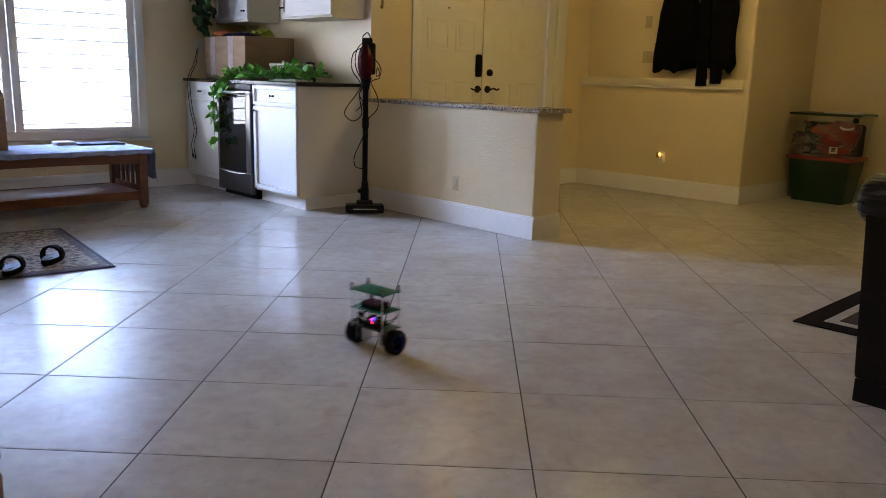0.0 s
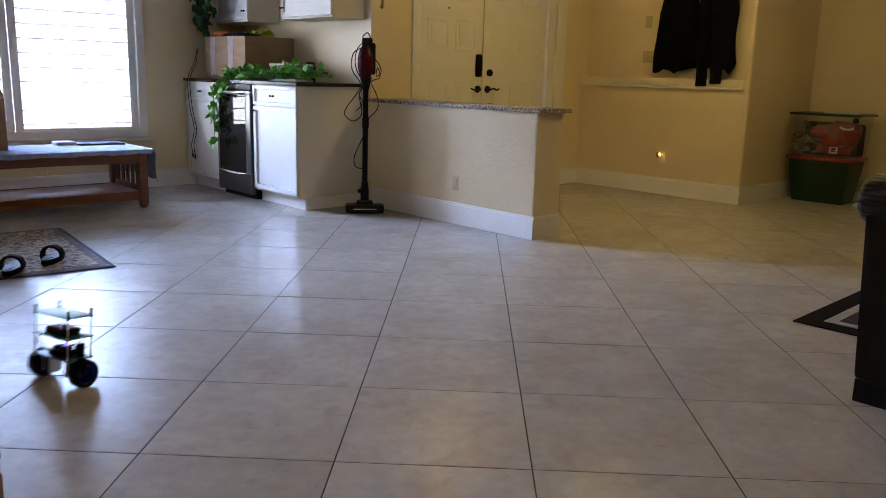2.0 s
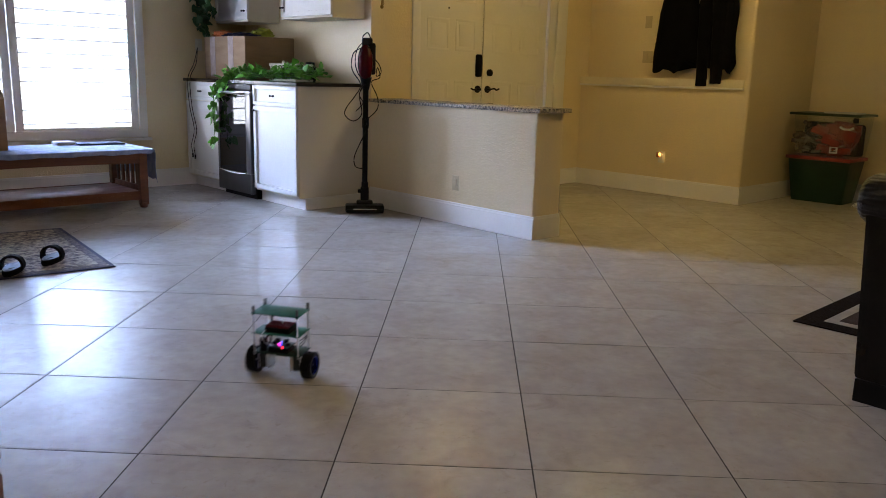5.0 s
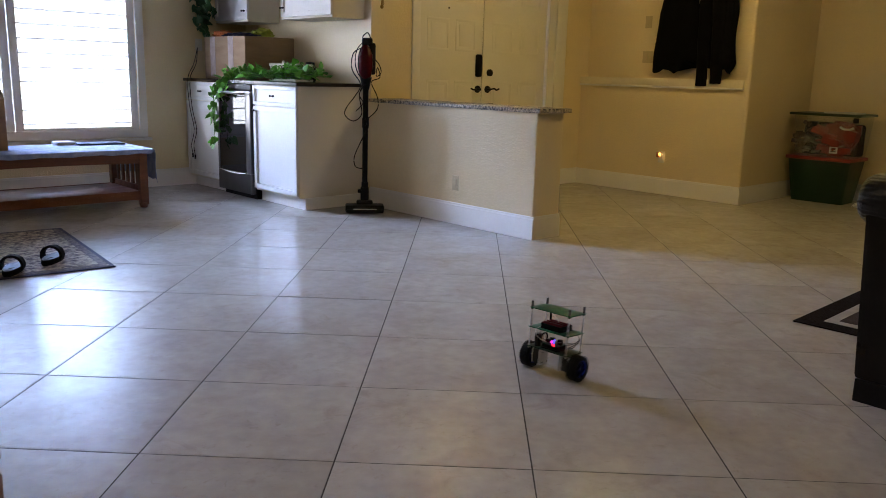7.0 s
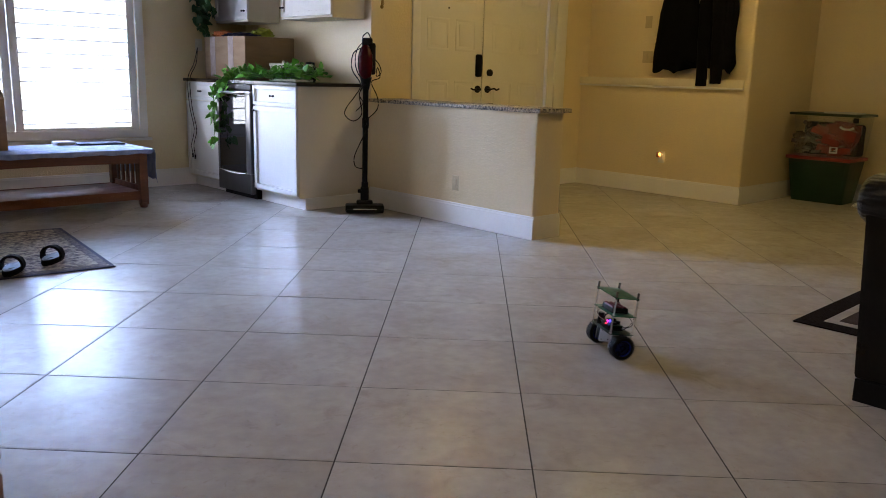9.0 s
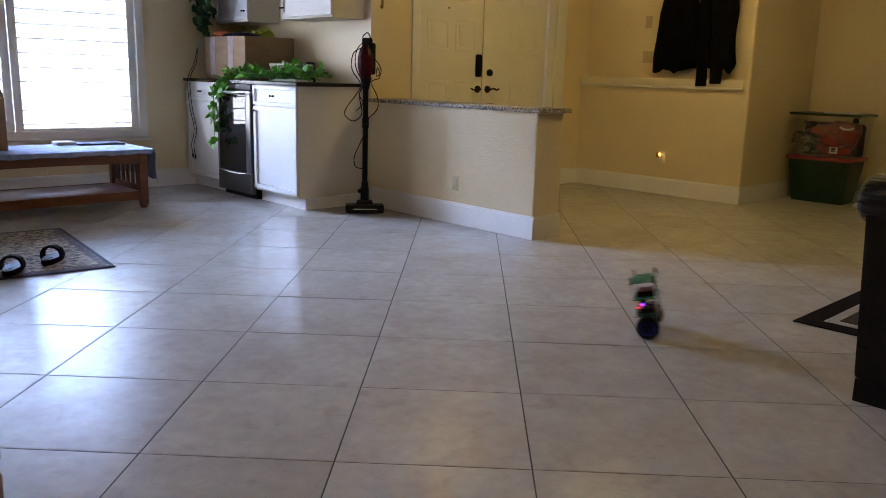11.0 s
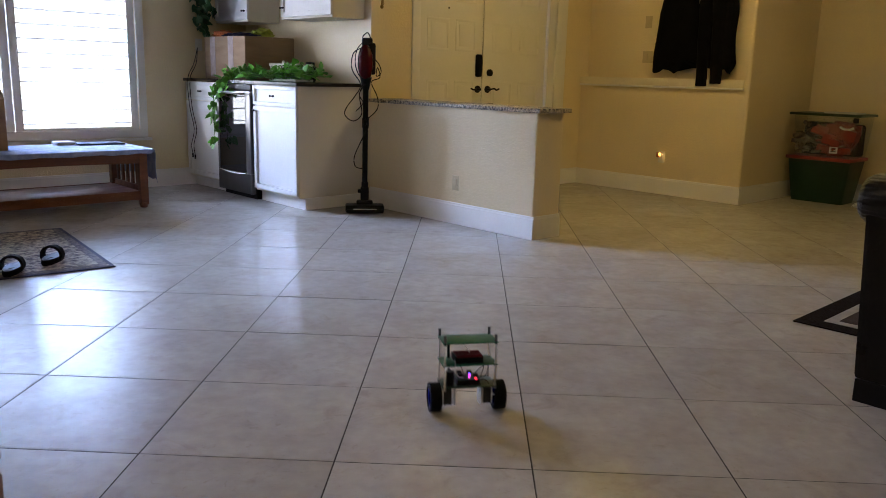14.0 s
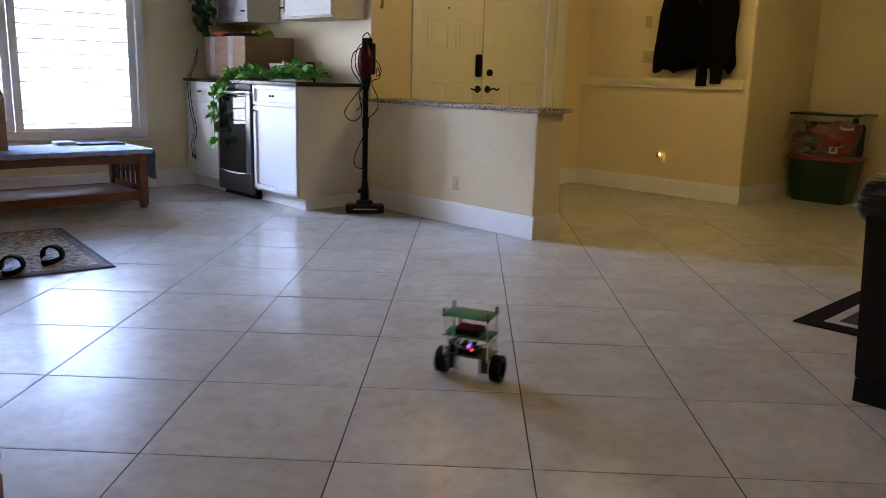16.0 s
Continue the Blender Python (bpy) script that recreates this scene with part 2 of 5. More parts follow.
def baseboard(name, a, b, inward):
    """A moulded white baseboard along a wall's foot from a to b; inward points into the room."""
    a, b, n = Vector((*a, 0)), Vector((*b, 0)), Vector((*inward, 0))
    bm = B()
    profile = [(0, 0), (0.016, 0), (0.016, 0.135), (0.013, 0.142), (0.013, 0.150), (0.007, 0.158), (0.006, 0.168), (0, 0.172)]
    ends = [[bm.verts.new(p + n * u + Vector((0, 0, w))) for u, w in profile] for p in (a, b)]
    k = len(profile)
    for i in range(k):
        bm.faces.new((ends[0][i], ends[0][(i + 1) % k], ends[1][(i + 1) % k], ends[1][i]))
    bm.faces.new(ends[0])
    bm.faces.new(list(reversed(ends[1])))
    bmesh.ops.recalc_face_normals(bm, faces=bm.faces)
    return structure(name, bm, TRIM, "white painted moulded baseboard at the wall's foot")


bm = B()
box(bm, -6.3, -5.2, -0.12, 5.2, 7.2, -0.0016)
floor = structure("floor", bm, GROUT, "large beige porcelain floor tiles laid diagonally")

bm = B()
box(bm, -6.3, -5.2, TOP, 5.2, 7.2, TOP + 0.15)
structure("ceiling", bm, CEILING, "plain off-white painted ceiling")

# window wall with the shuttered window
WIN = (-1.05, 1.085, 0.575, 2.12)
bm = B()
x0, x1 = XW - 0.2, XW
box(bm, x0, -5.2, 0, x1, WIN[0], TOP)
box(bm, x0, WIN[0], 0, x1, WIN[1], WIN[2])
box(bm, x0, WIN[0], WIN[3], x1, WIN[1], TOP)
box(bm, x0, WIN[1], 0, x1, YB + 0.13, TOP)
structure("wall_west", bm, PAINT, "pale yellow textured wall with a shuttered window")
bm = B()
box(bm, XW, YB, 0, XD + 0.02, YB + 0.13, TOP)
structure("wall_backsplash", bm, PAINT, "pale yellow textured wall behind the bar cabinets")
DOORWAY = (2.80, 4.86, 2.46)
bm = B()
box(bm, XD - 0.16, YB + 0.13, 0, XD, DOORWAY[0], TOP)
TRANSOM = (2.95, 3.90, 2.60, 2.88)
box(bm, XD - 0.16, DOORWAY[0], DOORWAY[2], XD, DOORWAY[1], TRANSOM[2])
box(bm, XD - 0.16, DOORWAY[0], TRANSOM[3], XD, DOORWAY[1], TOP)
box(bm, XD - 0.16, DOORWAY[0], TRANSOM[2], XD, TRANSOM[0], TRANSOM[3])
box(bm, XD - 0.16, TRANSOM[1], TRANSOM[2], XD, DOORWAY[1], TRANSOM[3])
box(bm, XD - 0.16, DOORWAY[1], 0, XD, YH + 0.25, TOP)
structure("wall_entry", bm, PAINT, "yellow painted wall round the double entry door")
XN = -1.88
bm = B()
box(bm, XD, YH, 0, XN, 6.72, 1.115)
box(bm, XD, YH + 0.11, 1.115, XN - 0.05, 6.72, TOP)
box(bm, XN - 0.05, YH, 1.115, XN, 6.72, TOP)
vert = [e for e in bm.edges if abs(e.verts[0].co.x - XN) < 1e-4 and abs(e.verts[1].co.x - XN) < 1e-4
        and abs(e.verts[0].co.y - YH) < 1e-4 and abs(e.verts[1].co.y - YH) < 1e-4]
bmesh.ops.bevel(bm, geom=vert, offset=0.03, segments=5, affect="EDGES", profile=0.5)
structure("wall_hall", bm, PAINT, "yellow painted hall wall with a recessed niche above a ledge")
bm = B()
box(bm, XN, 6.72, 0, 5.2, 6.9, TOP)
structure("wall_north", bm, PAINT, "yellow painted wall behind the storage bins")
bm = B()
box(bm, 5.0, -5.0, 0, 5.2, 6.72, TOP)
structure("wall_east", bm, PAINT, "pale yellow painted wall")
bm = B()
box(bm, XW, -5.2, 0, 5.2, -5.0, TOP)
structure("wall_south", bm, PAINT, "pale yellow painted wall")

HW = (-3.86, -1.925, YB, YB + 0.30, 0.925)
bm = B()
box(bm, HW[0], HW[2], 0, HW[1], HW[3], HW[4])
edges = [e for e in bm.edges if abs(e.verts[0].co.x - HW[1]) < 1e-4 and abs(e.verts[1].co.x - HW[1]) < 1e-4 and abs(e.verts[0].co.z - e.verts[1].co.z) > 0.5]
bmesh.ops.bevel(bm, geom=edges, offset=0.012, segments=3, affect="EDGES", profile=0.5)
structure("wall_half", bm, PAINT, "low textured half wall between the room and the foyer")
bm = B()
box(bm, HW[0] - 0.0, HW[2] - 0.035, HW[4], HW[1] + 0.045, HW[3] + 0.035, HW[4] + 0.032, 0.006)
tagged(part("granite_ledge", bm, GRANITE), "speckled grey granite slab on the half wall", "ledge")

baseboard("baseboard_half", (HW[0] + 0.0, YB), (HW[1] + 0.016, YB), (0, -1))
baseboard("baseboard_half_end", (HW[1], YB), (HW[1], HW[3]), (1, 0))
baseboard("baseboard_west", (XW, -5.0), (XW, 1.66), (1, 0))
baseboard("baseboard_hall", (XD, YH), (XN, YH), (0, -1))
baseboard("baseboard_entry", (XD, 4.99), (XD, YH - 0.016), (1, 0))
baseboard("baseboard_nib", (XN, YH - 0.016), (XN, 6.72), (1, 0))
baseboard("baseboard_north", (XN + 0.016, 6.72), (-1.0, 6.72), (0, -1))

# ledge trim of the niche
bm = B()
box(bm, XD, YH - 0.022, 1.125, XN - 0.05, YH + 0.11, 1.20, 0.004)
structure("trim_niche_board", bm, material("ledge_paint", (0.74, 0.66, 0.48), 0.4, vary=0.05, scale=3, fine=60, bump=0.05), "painted wooden ledge board under the niche")
bm = B()
box(bm, XD, YH - 0.030, 1.105, XN - 0.05, YH + 0.10, 1.125, 0.003)
structure("trim_niche", bm, TRIM, "white wooden ledge trim under the niche")


# ---------------------------------------------------------------- window with shutters
def shutter_window():
    win = thing("window_1", "wide window with white plantation shutters, louvres open", "window", kind="structure")
    y0, y1, z0, z1 = WIN
    bm = B()
    f = 0.075
    for a in ((y0 - f, z0 - f, y1 + f, z0), (y0 - f, z1, y1 + f, z1 + f), (y0 - f, z0, y0, z1), (y1, z0, y1 + f, z1)):
        box(bm, XW, a[0], a[1], XW + 0.028, a[2], a[3], 0.004)
    part("window_frame", bm, TRIM, win)
    bm = B()
    box(bm, XW, y0 - f - 0.03, z0 - f - 0.03, XW + 0.05, y1 + f + 0.03, z0 - f - 0.004, 0.006)
    part("window_sill", bm, TRIM, win)
    bm = B()
    box(bm, XW - 0.19, y0, z0, XW - 0.182, y1, z1)
    pane = part("pane", bm, glass("window_glass", (0.97, 0.99, 1.0), 0.0, 0.0), win)
    pane.visible_shadow = False
    middle = -0.036
    s = 0.074
    for a, b, tilt in ((y0, middle, -38), (middle, y1, -3)):
        bm = B()
        box(bm, XW - 0.035, a + 0.003, z0, XW, a + s, z1, 0.004)
        box(bm, XW - 0.035, b - s, z0, XW, b - 0.003, z1, 0.004)
        box(bm, XW - 0.033, a + s, z0, XW - 0.002, b - s, z0 + 0.03, 0.003)
        box(bm, XW - 0.033, a + s, z1 - 0.09, XW - 0.002, b - s, z1, 0.003)
        shutter = part("shutter", bm, TRIM, win)
        z = z0 + 0.068
        while z < z1 - 0.1:
            lb = B()
            lathe(lb, [(0.0005, a + s + 0.003), (0.5, a + s + 0.003), (0.5, b - s - 0.003), (0.0005, b - s - 0.003)], 14)
            for v in lb.verts:
                x, y, zz = v.co
                v.co = (x * 0.100, zz, y * 0.016)
            bmesh.ops.rotate(lb, cent=(0, 0, 0), matrix=Matrix.Rotation(radians(tilt), 3, "Y"), verts=lb.verts)
            bmesh.ops.translate(lb, vec=(XW - 0.018, 0, z), verts=lb.verts)
            bmesh.ops.recalc_face_normals(lb, faces=lb.faces)
            part("louver", lb, TRIM, shutter)
            z += 0.1256
    return win


shutter_window()
bm = B()
box(bm, -40.5, -40, -8, -40, 30, 9)
tagged(part("backdrop", bm, GARDEN), "overexposed bright outdoors behind the window", "backdrop", kind="structure")


# ---------------------------------------------------------------- entry doors
def entry_doors():
    d = thing("door_1", "closed white six-panel double entry door", "door", kind="structure")
    gap = 3.737
    for y0, y1 in ((2.875, gap - 0.006), (gap + 0.006, 4.70)):
        bm = B()
        x = XD - 0.035
        box(bm, x - 0.045, y0, 0.01, x, y1, 2.42, 0.003)
        leaf = part("door_leaf", bm, DOOR_PAINT, d)
        w = (y1 - y0)
        for za, zb in ((0.22, 1.125), (1.405, 1.705), (1.86, 2.28)):
            for u0, u1 in ((0.13, 0.46), (0.56, 0.88)):
                bm = B()
                ya, yb = y0 + w * u0, y0 + w * u1
                m = 0.022
                box(bm, x, ya, za, x + 0.0035, yb, za + m, 0.0016)
                box(bm, x, ya, zb - m, x + 0.0035, yb, zb, 0.0016)
                box(bm, x, ya, za + m, x + 0.0035, ya + m, zb - m, 0.0016)
                box(bm, x, yb - m, za + m, x + 0.0035, yb, zb - m, 0.0016)
                box(bm, x, ya + m + 0.025, za + m + 0.025, x + 0.003, yb - m - 0.025, zb - m - 0.025, 0.002)
                part("panel", bm, DOOR_PAINT, leaf)
    x = XD - 0.035
    # dark strip set in the gap between the leaves as its shade
    bm = B()
    box(bm, x - 0.03, gap - 0.006, 0.01, x - 0.012, gap + 0.006, 2.42)
    part("gap_shade_strip", bm, BRONZE, d)
    # lever on each leaf, keypad, deadbolt and flush bolts
    for y, s in ((3.672, -1), (3.815, 1)):
        bm = B()
        rod(bm, (x, y, 1.045), (x + 0.012, y, 1.045), 0.036, seg=20)
        rod(bm, (x + 0.012, y, 1.045), (x + 0.05, y, 1.045), 0.013)
        tube(bm, [(x + 0.05, y, 1.045), (x + 0.052, y + s * 0.05, 1.052), (x + 0.05, y + s * 0.09, 1.040), (x + 0.045, y + s * 0.13, 1.052)], 0.009)
        part("door_handle", bm, BRONZE, d, "dark bronze lever handle")
    bm = B()
    box(bm, x, 3.63, 1.165, x + 0.03, 3.71, 1.385, 0.02)
    part("keypad_lock", bm, BLACK, d, "black keypad lock")
    bm = B()
    rod(bm, (x, 3.835, 1.21), (x + 0.025, 3.835, 1.21), 0.034, seg=20)
    part("deadbolt", bm, BRONZE, d)
    for y in (3.66, 3.84):
        bm = B()
        box(bm, x, y - 0.06, 0.885, x + 0.015, y + 0.06, 0.905, 0.003)
        part("door_knocker_plate", bm, BRONZE, d)
    bm = B()
    rod(bm, (x, 3.258, 1.80), (x + 0.006, 3.258, 1.80), 0.009)
    part("peephole", bm, BRONZE, d)
    bm = B()
    box(bm, XD - 0.16, DOORWAY[0], 0, XD - 0.002, 2.87, 2.46)
    box(bm, XD - 0.16, 4.705, 0, XD - 0.002, DOORWAY[1], 2.46)
    box(bm, XD - 0.16, 2.87, 2.42, XD - 0.002, 4.705, 2.46)
    part("door_jamb", bm, TRIM, d)
    bm = B()
    box(bm, XD, 2.765, 0, XD + 0.018, 2.86, 2.56, 0.004)
    box(bm, XD, 4.815, 0, XD + 0.018, 4.985, 2.56, 0.004)
    box(bm, XD, 2.86, 2.47, XD + 0.018, 4.815, 2.56, 0.004)
    part("door_casing", bm, TRIM, d)


entry_doors()

# unseen transom, assumed over the door so the floor mirrors a warm glow
transom = thing("window_2", "unseen transom window assumed over the entry door", "window", kind="structure")
bm = B()
for a in ((TRANSOM[0], TRANSOM[2], TRANSOM[1], TRANSOM[2] + 0.03), (TRANSOM[0], TRANSOM[3] - 0.03, TRANSOM[1], TRANSOM[3]),
          (TRANSOM[0], TRANSOM[2] + 0.03, TRANSOM[0] + 0.03, TRANSOM[3] - 0.03), (TRANSOM[1] - 0.03, TRANSOM[2] + 0.03, TRANSOM[1], TRANSOM[3] - 0.03)):
    box(bm, XD - 0.10, a[0], a[1], XD - 0.05, a[2], a[3], 0.004)
part("window_frame", bm, TRIM, transom)
bm = B()
box(bm, XD - 0.085, TRANSOM[0] + 0.03, TRANSOM[2] + 0.03, XD - 0.079, TRANSOM[1] - 0.03, TRANSOM[3] - 0.03)
pane = part("pane", bm, glass("transom_glass", (1.0, 0.98, 0.94), 0.0, 0.0), transom)
pane.visible_shadow = False
# glowing panel added outside it to send warm light in
bm = B()
box(bm, -4.60, 2.4, 2.2, -4.55, 4.6, 3.5)
tagged(part("backdrop_transom_glow", bm, TRANSOM_GLOW), "added warm glowing panel behind the unseen transom window", "backdrop", kind="structure")

# inner door with its white casing beside the bins
d = thing("door_2", "white inner door in a white casing", "door", kind="structure")
bm = B()
box(bm, -1.0, 6.698, 0, -0.89, 6.72, 2.15, 0.004)
box(bm, -0.10, 6.698, 0, 0.01, 6.72, 2.15, 0.004)
box(bm, -0.89, 6.698, 2.04, -0.10, 6.72, 2.15, 0.004)
part("door_casing", bm, TRIM, d)
bm = B()
box(bm, -0.89, 6.705, 0.01, -0.10, 6.718, 2.04, 0.003)
part("door_leaf", bm, DOOR_PAINT, d)


# ---------------------------------------------------------------- small wall fixtures
def wall_plate(name, label, m, w, h, slots, mat=None):
    """A wall plate in the xz plane, facing -y."""
    p = thing(name, label, "electrical fitting", m)
    bm = B()
    box(bm, -w / 2, -0.006, -h / 2, w / 2, 0, h / 2, 0.003)
    part("plate", bm, mat or WHITE_PLASTIC, p)
    for u in slots:
        bm = B()
        box(bm, u - 0.016, -0.014, -0.033, u + 0.016, -0.006, 0.033, 0.002)
        part("rocker", bm, mat or WHITE_PLASTIC, p)
    return p


wall_plate("outlet", "white wall outlet on the half wall", pose(-2.745, YB, 0.33), 0.075, 0.118, [0], OUTLET)
wall_plate("light_switch", "beige dimmer switch plate on the hall wall", pose(-3.12, YH + 0.11, 1.78), 0.08, 0.125, [0], BEIGE)
wall_plate("light_switch", "four-gang beige switch plate on the hall wall", pose(-3.03, YH + 0.11, 1.42), 0.27, 0.12, [-0.09, -0.03, 0.03, 0.09], BEIGE)
wall_plate("outlet", "white wall outlet beside the bar counter", pose(XW, 1.74, 1.41, 0, 0, 90), 0.075, 0.118, [0])
nl = wall_plate("night_light", "glowing amber night light plugged into an outlet", pose(-2.77, YH, 0.39), 0.075, 0.118, [0])
bm = B()
box(bm, -0.045, -0.035, -0.005, -0.005, -0.010, 0.05, 0.006)
part("body", bm, material("amber_plastic", (0.45, 0.12, 0.03), 0.4), nl)
bm = B()
ball(bm, (0.0, -0.04, 0.03), 0.013, 1, 1, 1.4)
part("bulb", bm, NIGHT_BULB, nl, "glowing amber bulb")
orn = thing("wall_ornament", "small brass ornament hung on the foyer wall", "ornament", pose(XD, 2.40, 1.78))
bm = B()
box(bm, 0, -0.03, -0.02, 0.015, 0.03, 0.07, 0.005)
rod(bm, (0.012, 0, -0.03), (0.012, 0, 0.06), 0.014)
ball(bm, (0.015, 0, -0.035), 0.02)
part("brass_body", bm, BRASS, orn)

def ceiling_lamp(m, globe):
    lamp = thing("ceiling_lamp", "unseen round glass ceiling lamp for the warm indoor light", "ceiling lamp", m, group="ceiling lamps")
    bm = B()
    lathe(bm, [(0.33, -0.03), (0.335, -0.012), (0.31, 0.0)], 32)
    part("base", bm, BRASS, lamp)
    bm = B()
    lathe(bm, [(0.01, -0.20), (0.17, -0.185), (0.28, -0.12), (0.32, -0.03)], 32)
    part("shade", bm, globe, lamp, "glowing frosted glass shade")


# all of these hang out of view and supply the warm light indoors
ceiling_lamp(pose(-2.0, 3.5, TOP), LAMP_GLOBE)
ceiling_lamp(pose(-0.5, 3.7, TOP), LAMP_GLOBE)
ceiling_lamp(pose(-0.2, -0.6, TOP), DIM_GLOBE)
# fill lamp added behind the camera to brighten surfaces that face it
ceiling_lamp(pose(2.7, -3.3, TOP), ROOM_FILL_GLOBE)


# ---------------------------------------------------------------- bar cabinets
def cabinet_front(cab, x0, x1, z0, z1, y, drawer=None, knob_side=1):
    """Shaker door, and a drawer over it, on the face at y that looks to -y."""
    def panel(name, za, zb):
        bm = B()
        r = 0.055 if zb - za > 0.3 else 0.038
        box(bm, x0 + 0.004, y - 0.024, za, x1 - 0.004, y, zb, 0.002)
        face = min(bm.faces, key=lambda f: f.calc_center_median().y - f.calc_area())
        for width, sink in ((r, 0.0), (0.003, 0.016)):
            bmesh.ops.inset_individual(bm, faces=[face], thickness=width)
            bmesh.ops.translate(bm, vec=(0, sink, 0), verts=face.verts)
        return part(name, bm, CABINET, cab)

    def knob(owner, x, z):
        bm = B()
        rod(bm, (x, y - 0.02, z), (x, y - 0.04, z), 0.006)
        box(bm, x - 0.024, y - 0.050, z - 0.007, x + 0.024, y - 0.040, z + 0.007, 0.004)
        ball(bm, (x - 0.022, y - 0.045, z), 0.010)
        ball(bm, (x + 0.022, y - 0.045, z), 0.010)
        part("knob", bm, BRONZE, owner, "dark bronze knob")

    door = panel("door", z0, (drawer - 0.012) if drawer else z1)
    if drawer:
        knob(panel("drawer", drawer, z1), (x0 + x1) / 2, (drawer + z1) / 2)
        knob(door, x0 + 0.03 if knob_side < 0 else x1 - 0.03, drawer - 0.05)
    else:
        knob(door, x0 + 0.05 if knob_side < 0 else x1 - 0.05, z0 + 0.08)


YF = 1.60           # cabinet boxes' front
CT = 1.05           # under the counter
for name_label, x0, x1, side in (("white shaker base cabinet with drawer beside the window wall", XW + 0.01, -5.325, 1),
                                 ("white shaker base cabinet with drawer beside the wine cooler", -4.675, -3.965, -1)):
    cab = thing("base_cabinet", name_label, "cabinet", group="bar cabinets")
    bm = B()
    box(bm, x0, YF, 0.10, x1, YB - 0.003, CT)
    part("body", bm, CABINET_SIDE, cab)
    bm = B()
    box(bm, x0, YF + 0.055, 0, x1 + (0.02 if side < 0 else 0), YB - 0.003, 0.10)
    part("toe_kick", bm, TRIM, cab)
    cabinet_front(cab, x0, x1, 0.122, CT - 0.008, YF, 0.872, side)

for x0, x1, lab in ((XW + 0.01, -5.345, "white shaker wall cabinet beside the window wall"), (-4.745, -3.955, "white shaker wall cabinet over the bar")):
    cab = thing("wall_cabinet", lab, "cabinet", group="wall cabinets")
    bm = B()
    box(bm, x0, 1.95, 1.645, x1, YB - 0.003, 2.45)
    box(bm, x0 - 0.004, 1.935, 1.632, x1 + 0.004, YB - 0.006, 1.645, 0.003)
    part("body", bm, CABINET_SIDE, cab)
    cabinet_front(cab, x0, x1, 1.652, 2.44, 1.95, None, 1 if x0 < -5 else -1)

bm = B()
box(bm, XW + 0.003, YF - 0.045, CT, -3.925, YB - 0.003, CT + 0.030, 0.006)
tagged(part("countertop", bm, DARK_GRANITE), "dark polished granite countertop on the bar cabinets", "countertop")

# wine cooler
cooler = thing("wine_cooler", "stainless steel wine cooler with a dark glass door", "wine cooler")
CX0, CX1 = -5.305, -4.690
bm = B()
box(bm, CX0, YF + 0.01, 0.10, CX1, YB - 0.02, 1.045)
part("body", bm, BLACK, cooler)
bm = B()
box(bm, CX0 + 0.01, YF + 0.02, 0.0, CX1 - 0.01, YB - 0.1, 0.10)
part("base_grille", bm, BLACK, cooler)
bm = B()
y0, y1 = YF - 0.045, YF + 0.005
box(bm, CX0, y0, 0.05, CX1, y1, 0.235, 0.006)
box(bm, CX0, y0, 0.235, CX0 + 0.035, y1, 0.95, 0.006)
box(bm, CX1 - 0.085, y0, 0.235, CX1, y1, 0.95, 0.006)
box(bm, CX0, y0, 0.95, CX1, y1, 0.985, 0.006)
frame_part = part("door_frame", bm, STEEL, cooler, "brushed steel door frame")
bm = B()
box(bm, CX0, y0 + 0.012, 0.990, CX1, y1, 1.043, 0.004)
part("control_panel", bm, BLACK, cooler)
bm = B()
box(bm, CX0 + 0.035, y0 + 0.006, 0.235, CX1 - 0.085, y1 - 0.005, 0.95)
part("glass_pane", bm, BLACK_GLASS, frame_part, "dark reflective glass")
bm = B()
tube(bm, [(CX0 + 0.05, y0 - 0.004, 0.238), (-5.1, y0 - 0.004, 0.226), (-4.9, y0 - 0.004, 0.226), (CX1 - 0.10, y0 - 0.004, 0.238)], 0.005)
part("trim_line", bm, SILVER, frame_part)
bm = B()
tube(bm, [(CX0 + 0.10, y0, 0.962), (CX0 + 0.11, y0 - 0.035, 0.965), (-5.0, y0 - 0.042, 0.967), (CX1 - 0.11, y0 - 0.035, 0.965), (CX1 - 0.10, y0, 0.962)], 0.009, 10)
part("door_handle", bm, STEEL, frame_part)

# cardboard box with things on it
carton = thing("cardboard_box", "large brown cardboard box sealed with tape on the counter", "box")
bm = B()
box(bm, -5.875, 1.74, CT + 0.031, -5.075, 2.28, 1.485, 0.006)
part("body", bm, CARD, carton)
for x in (-5.70, -5.345):
    bm = B()
    box(bm, x - 0.05, 1.737, CT + 0.05, x + 0.05, 1.7395, 1.484)
    box(bm, x - 0.05, 1.737, 1.4855, x + 0.05, 1.95, 1.487)
    part("tape", bm, TAPE, carton, "shiny packing tape")


def heap(name, label, category, mat, c, size, seed):
    """A crumpled soft thing."""
    bm = B()
    bmesh.ops.create_icosphere(bm, subdivisions=4, radius=1.0)
    for v in bm.verts:
        n = noise.noise(v.co * 2.2 + Vector((seed, 0, 0))) * 0.35 + noise.noise(v.co * 5 + Vector((0, seed, 0))) * 0.14
        v.co *= 1 + n
        v.co = Vector((v.co.x * size[0], v.co.y * size[1], max(v.co.z, -0.5) * size[2]))
        v.co += Vector((c[0], c[1], c[2] + 0.5 * size[2]))
    return tagged(part(name, bm, mat), label, category)


heap("folded_bag", "orange folded bag on the cardboard box", "bag", ORANGE, (-5.68, 1.84, 1.488), (0.15, 0.08, 0.040), 3.1)
heap("folded_jacket", "dark navy folded cloth on the cardboard box", "cloth", NAVY, (-5.40, 1.86, 1.488), (0.30, 0.10, 0.024), 8.4)
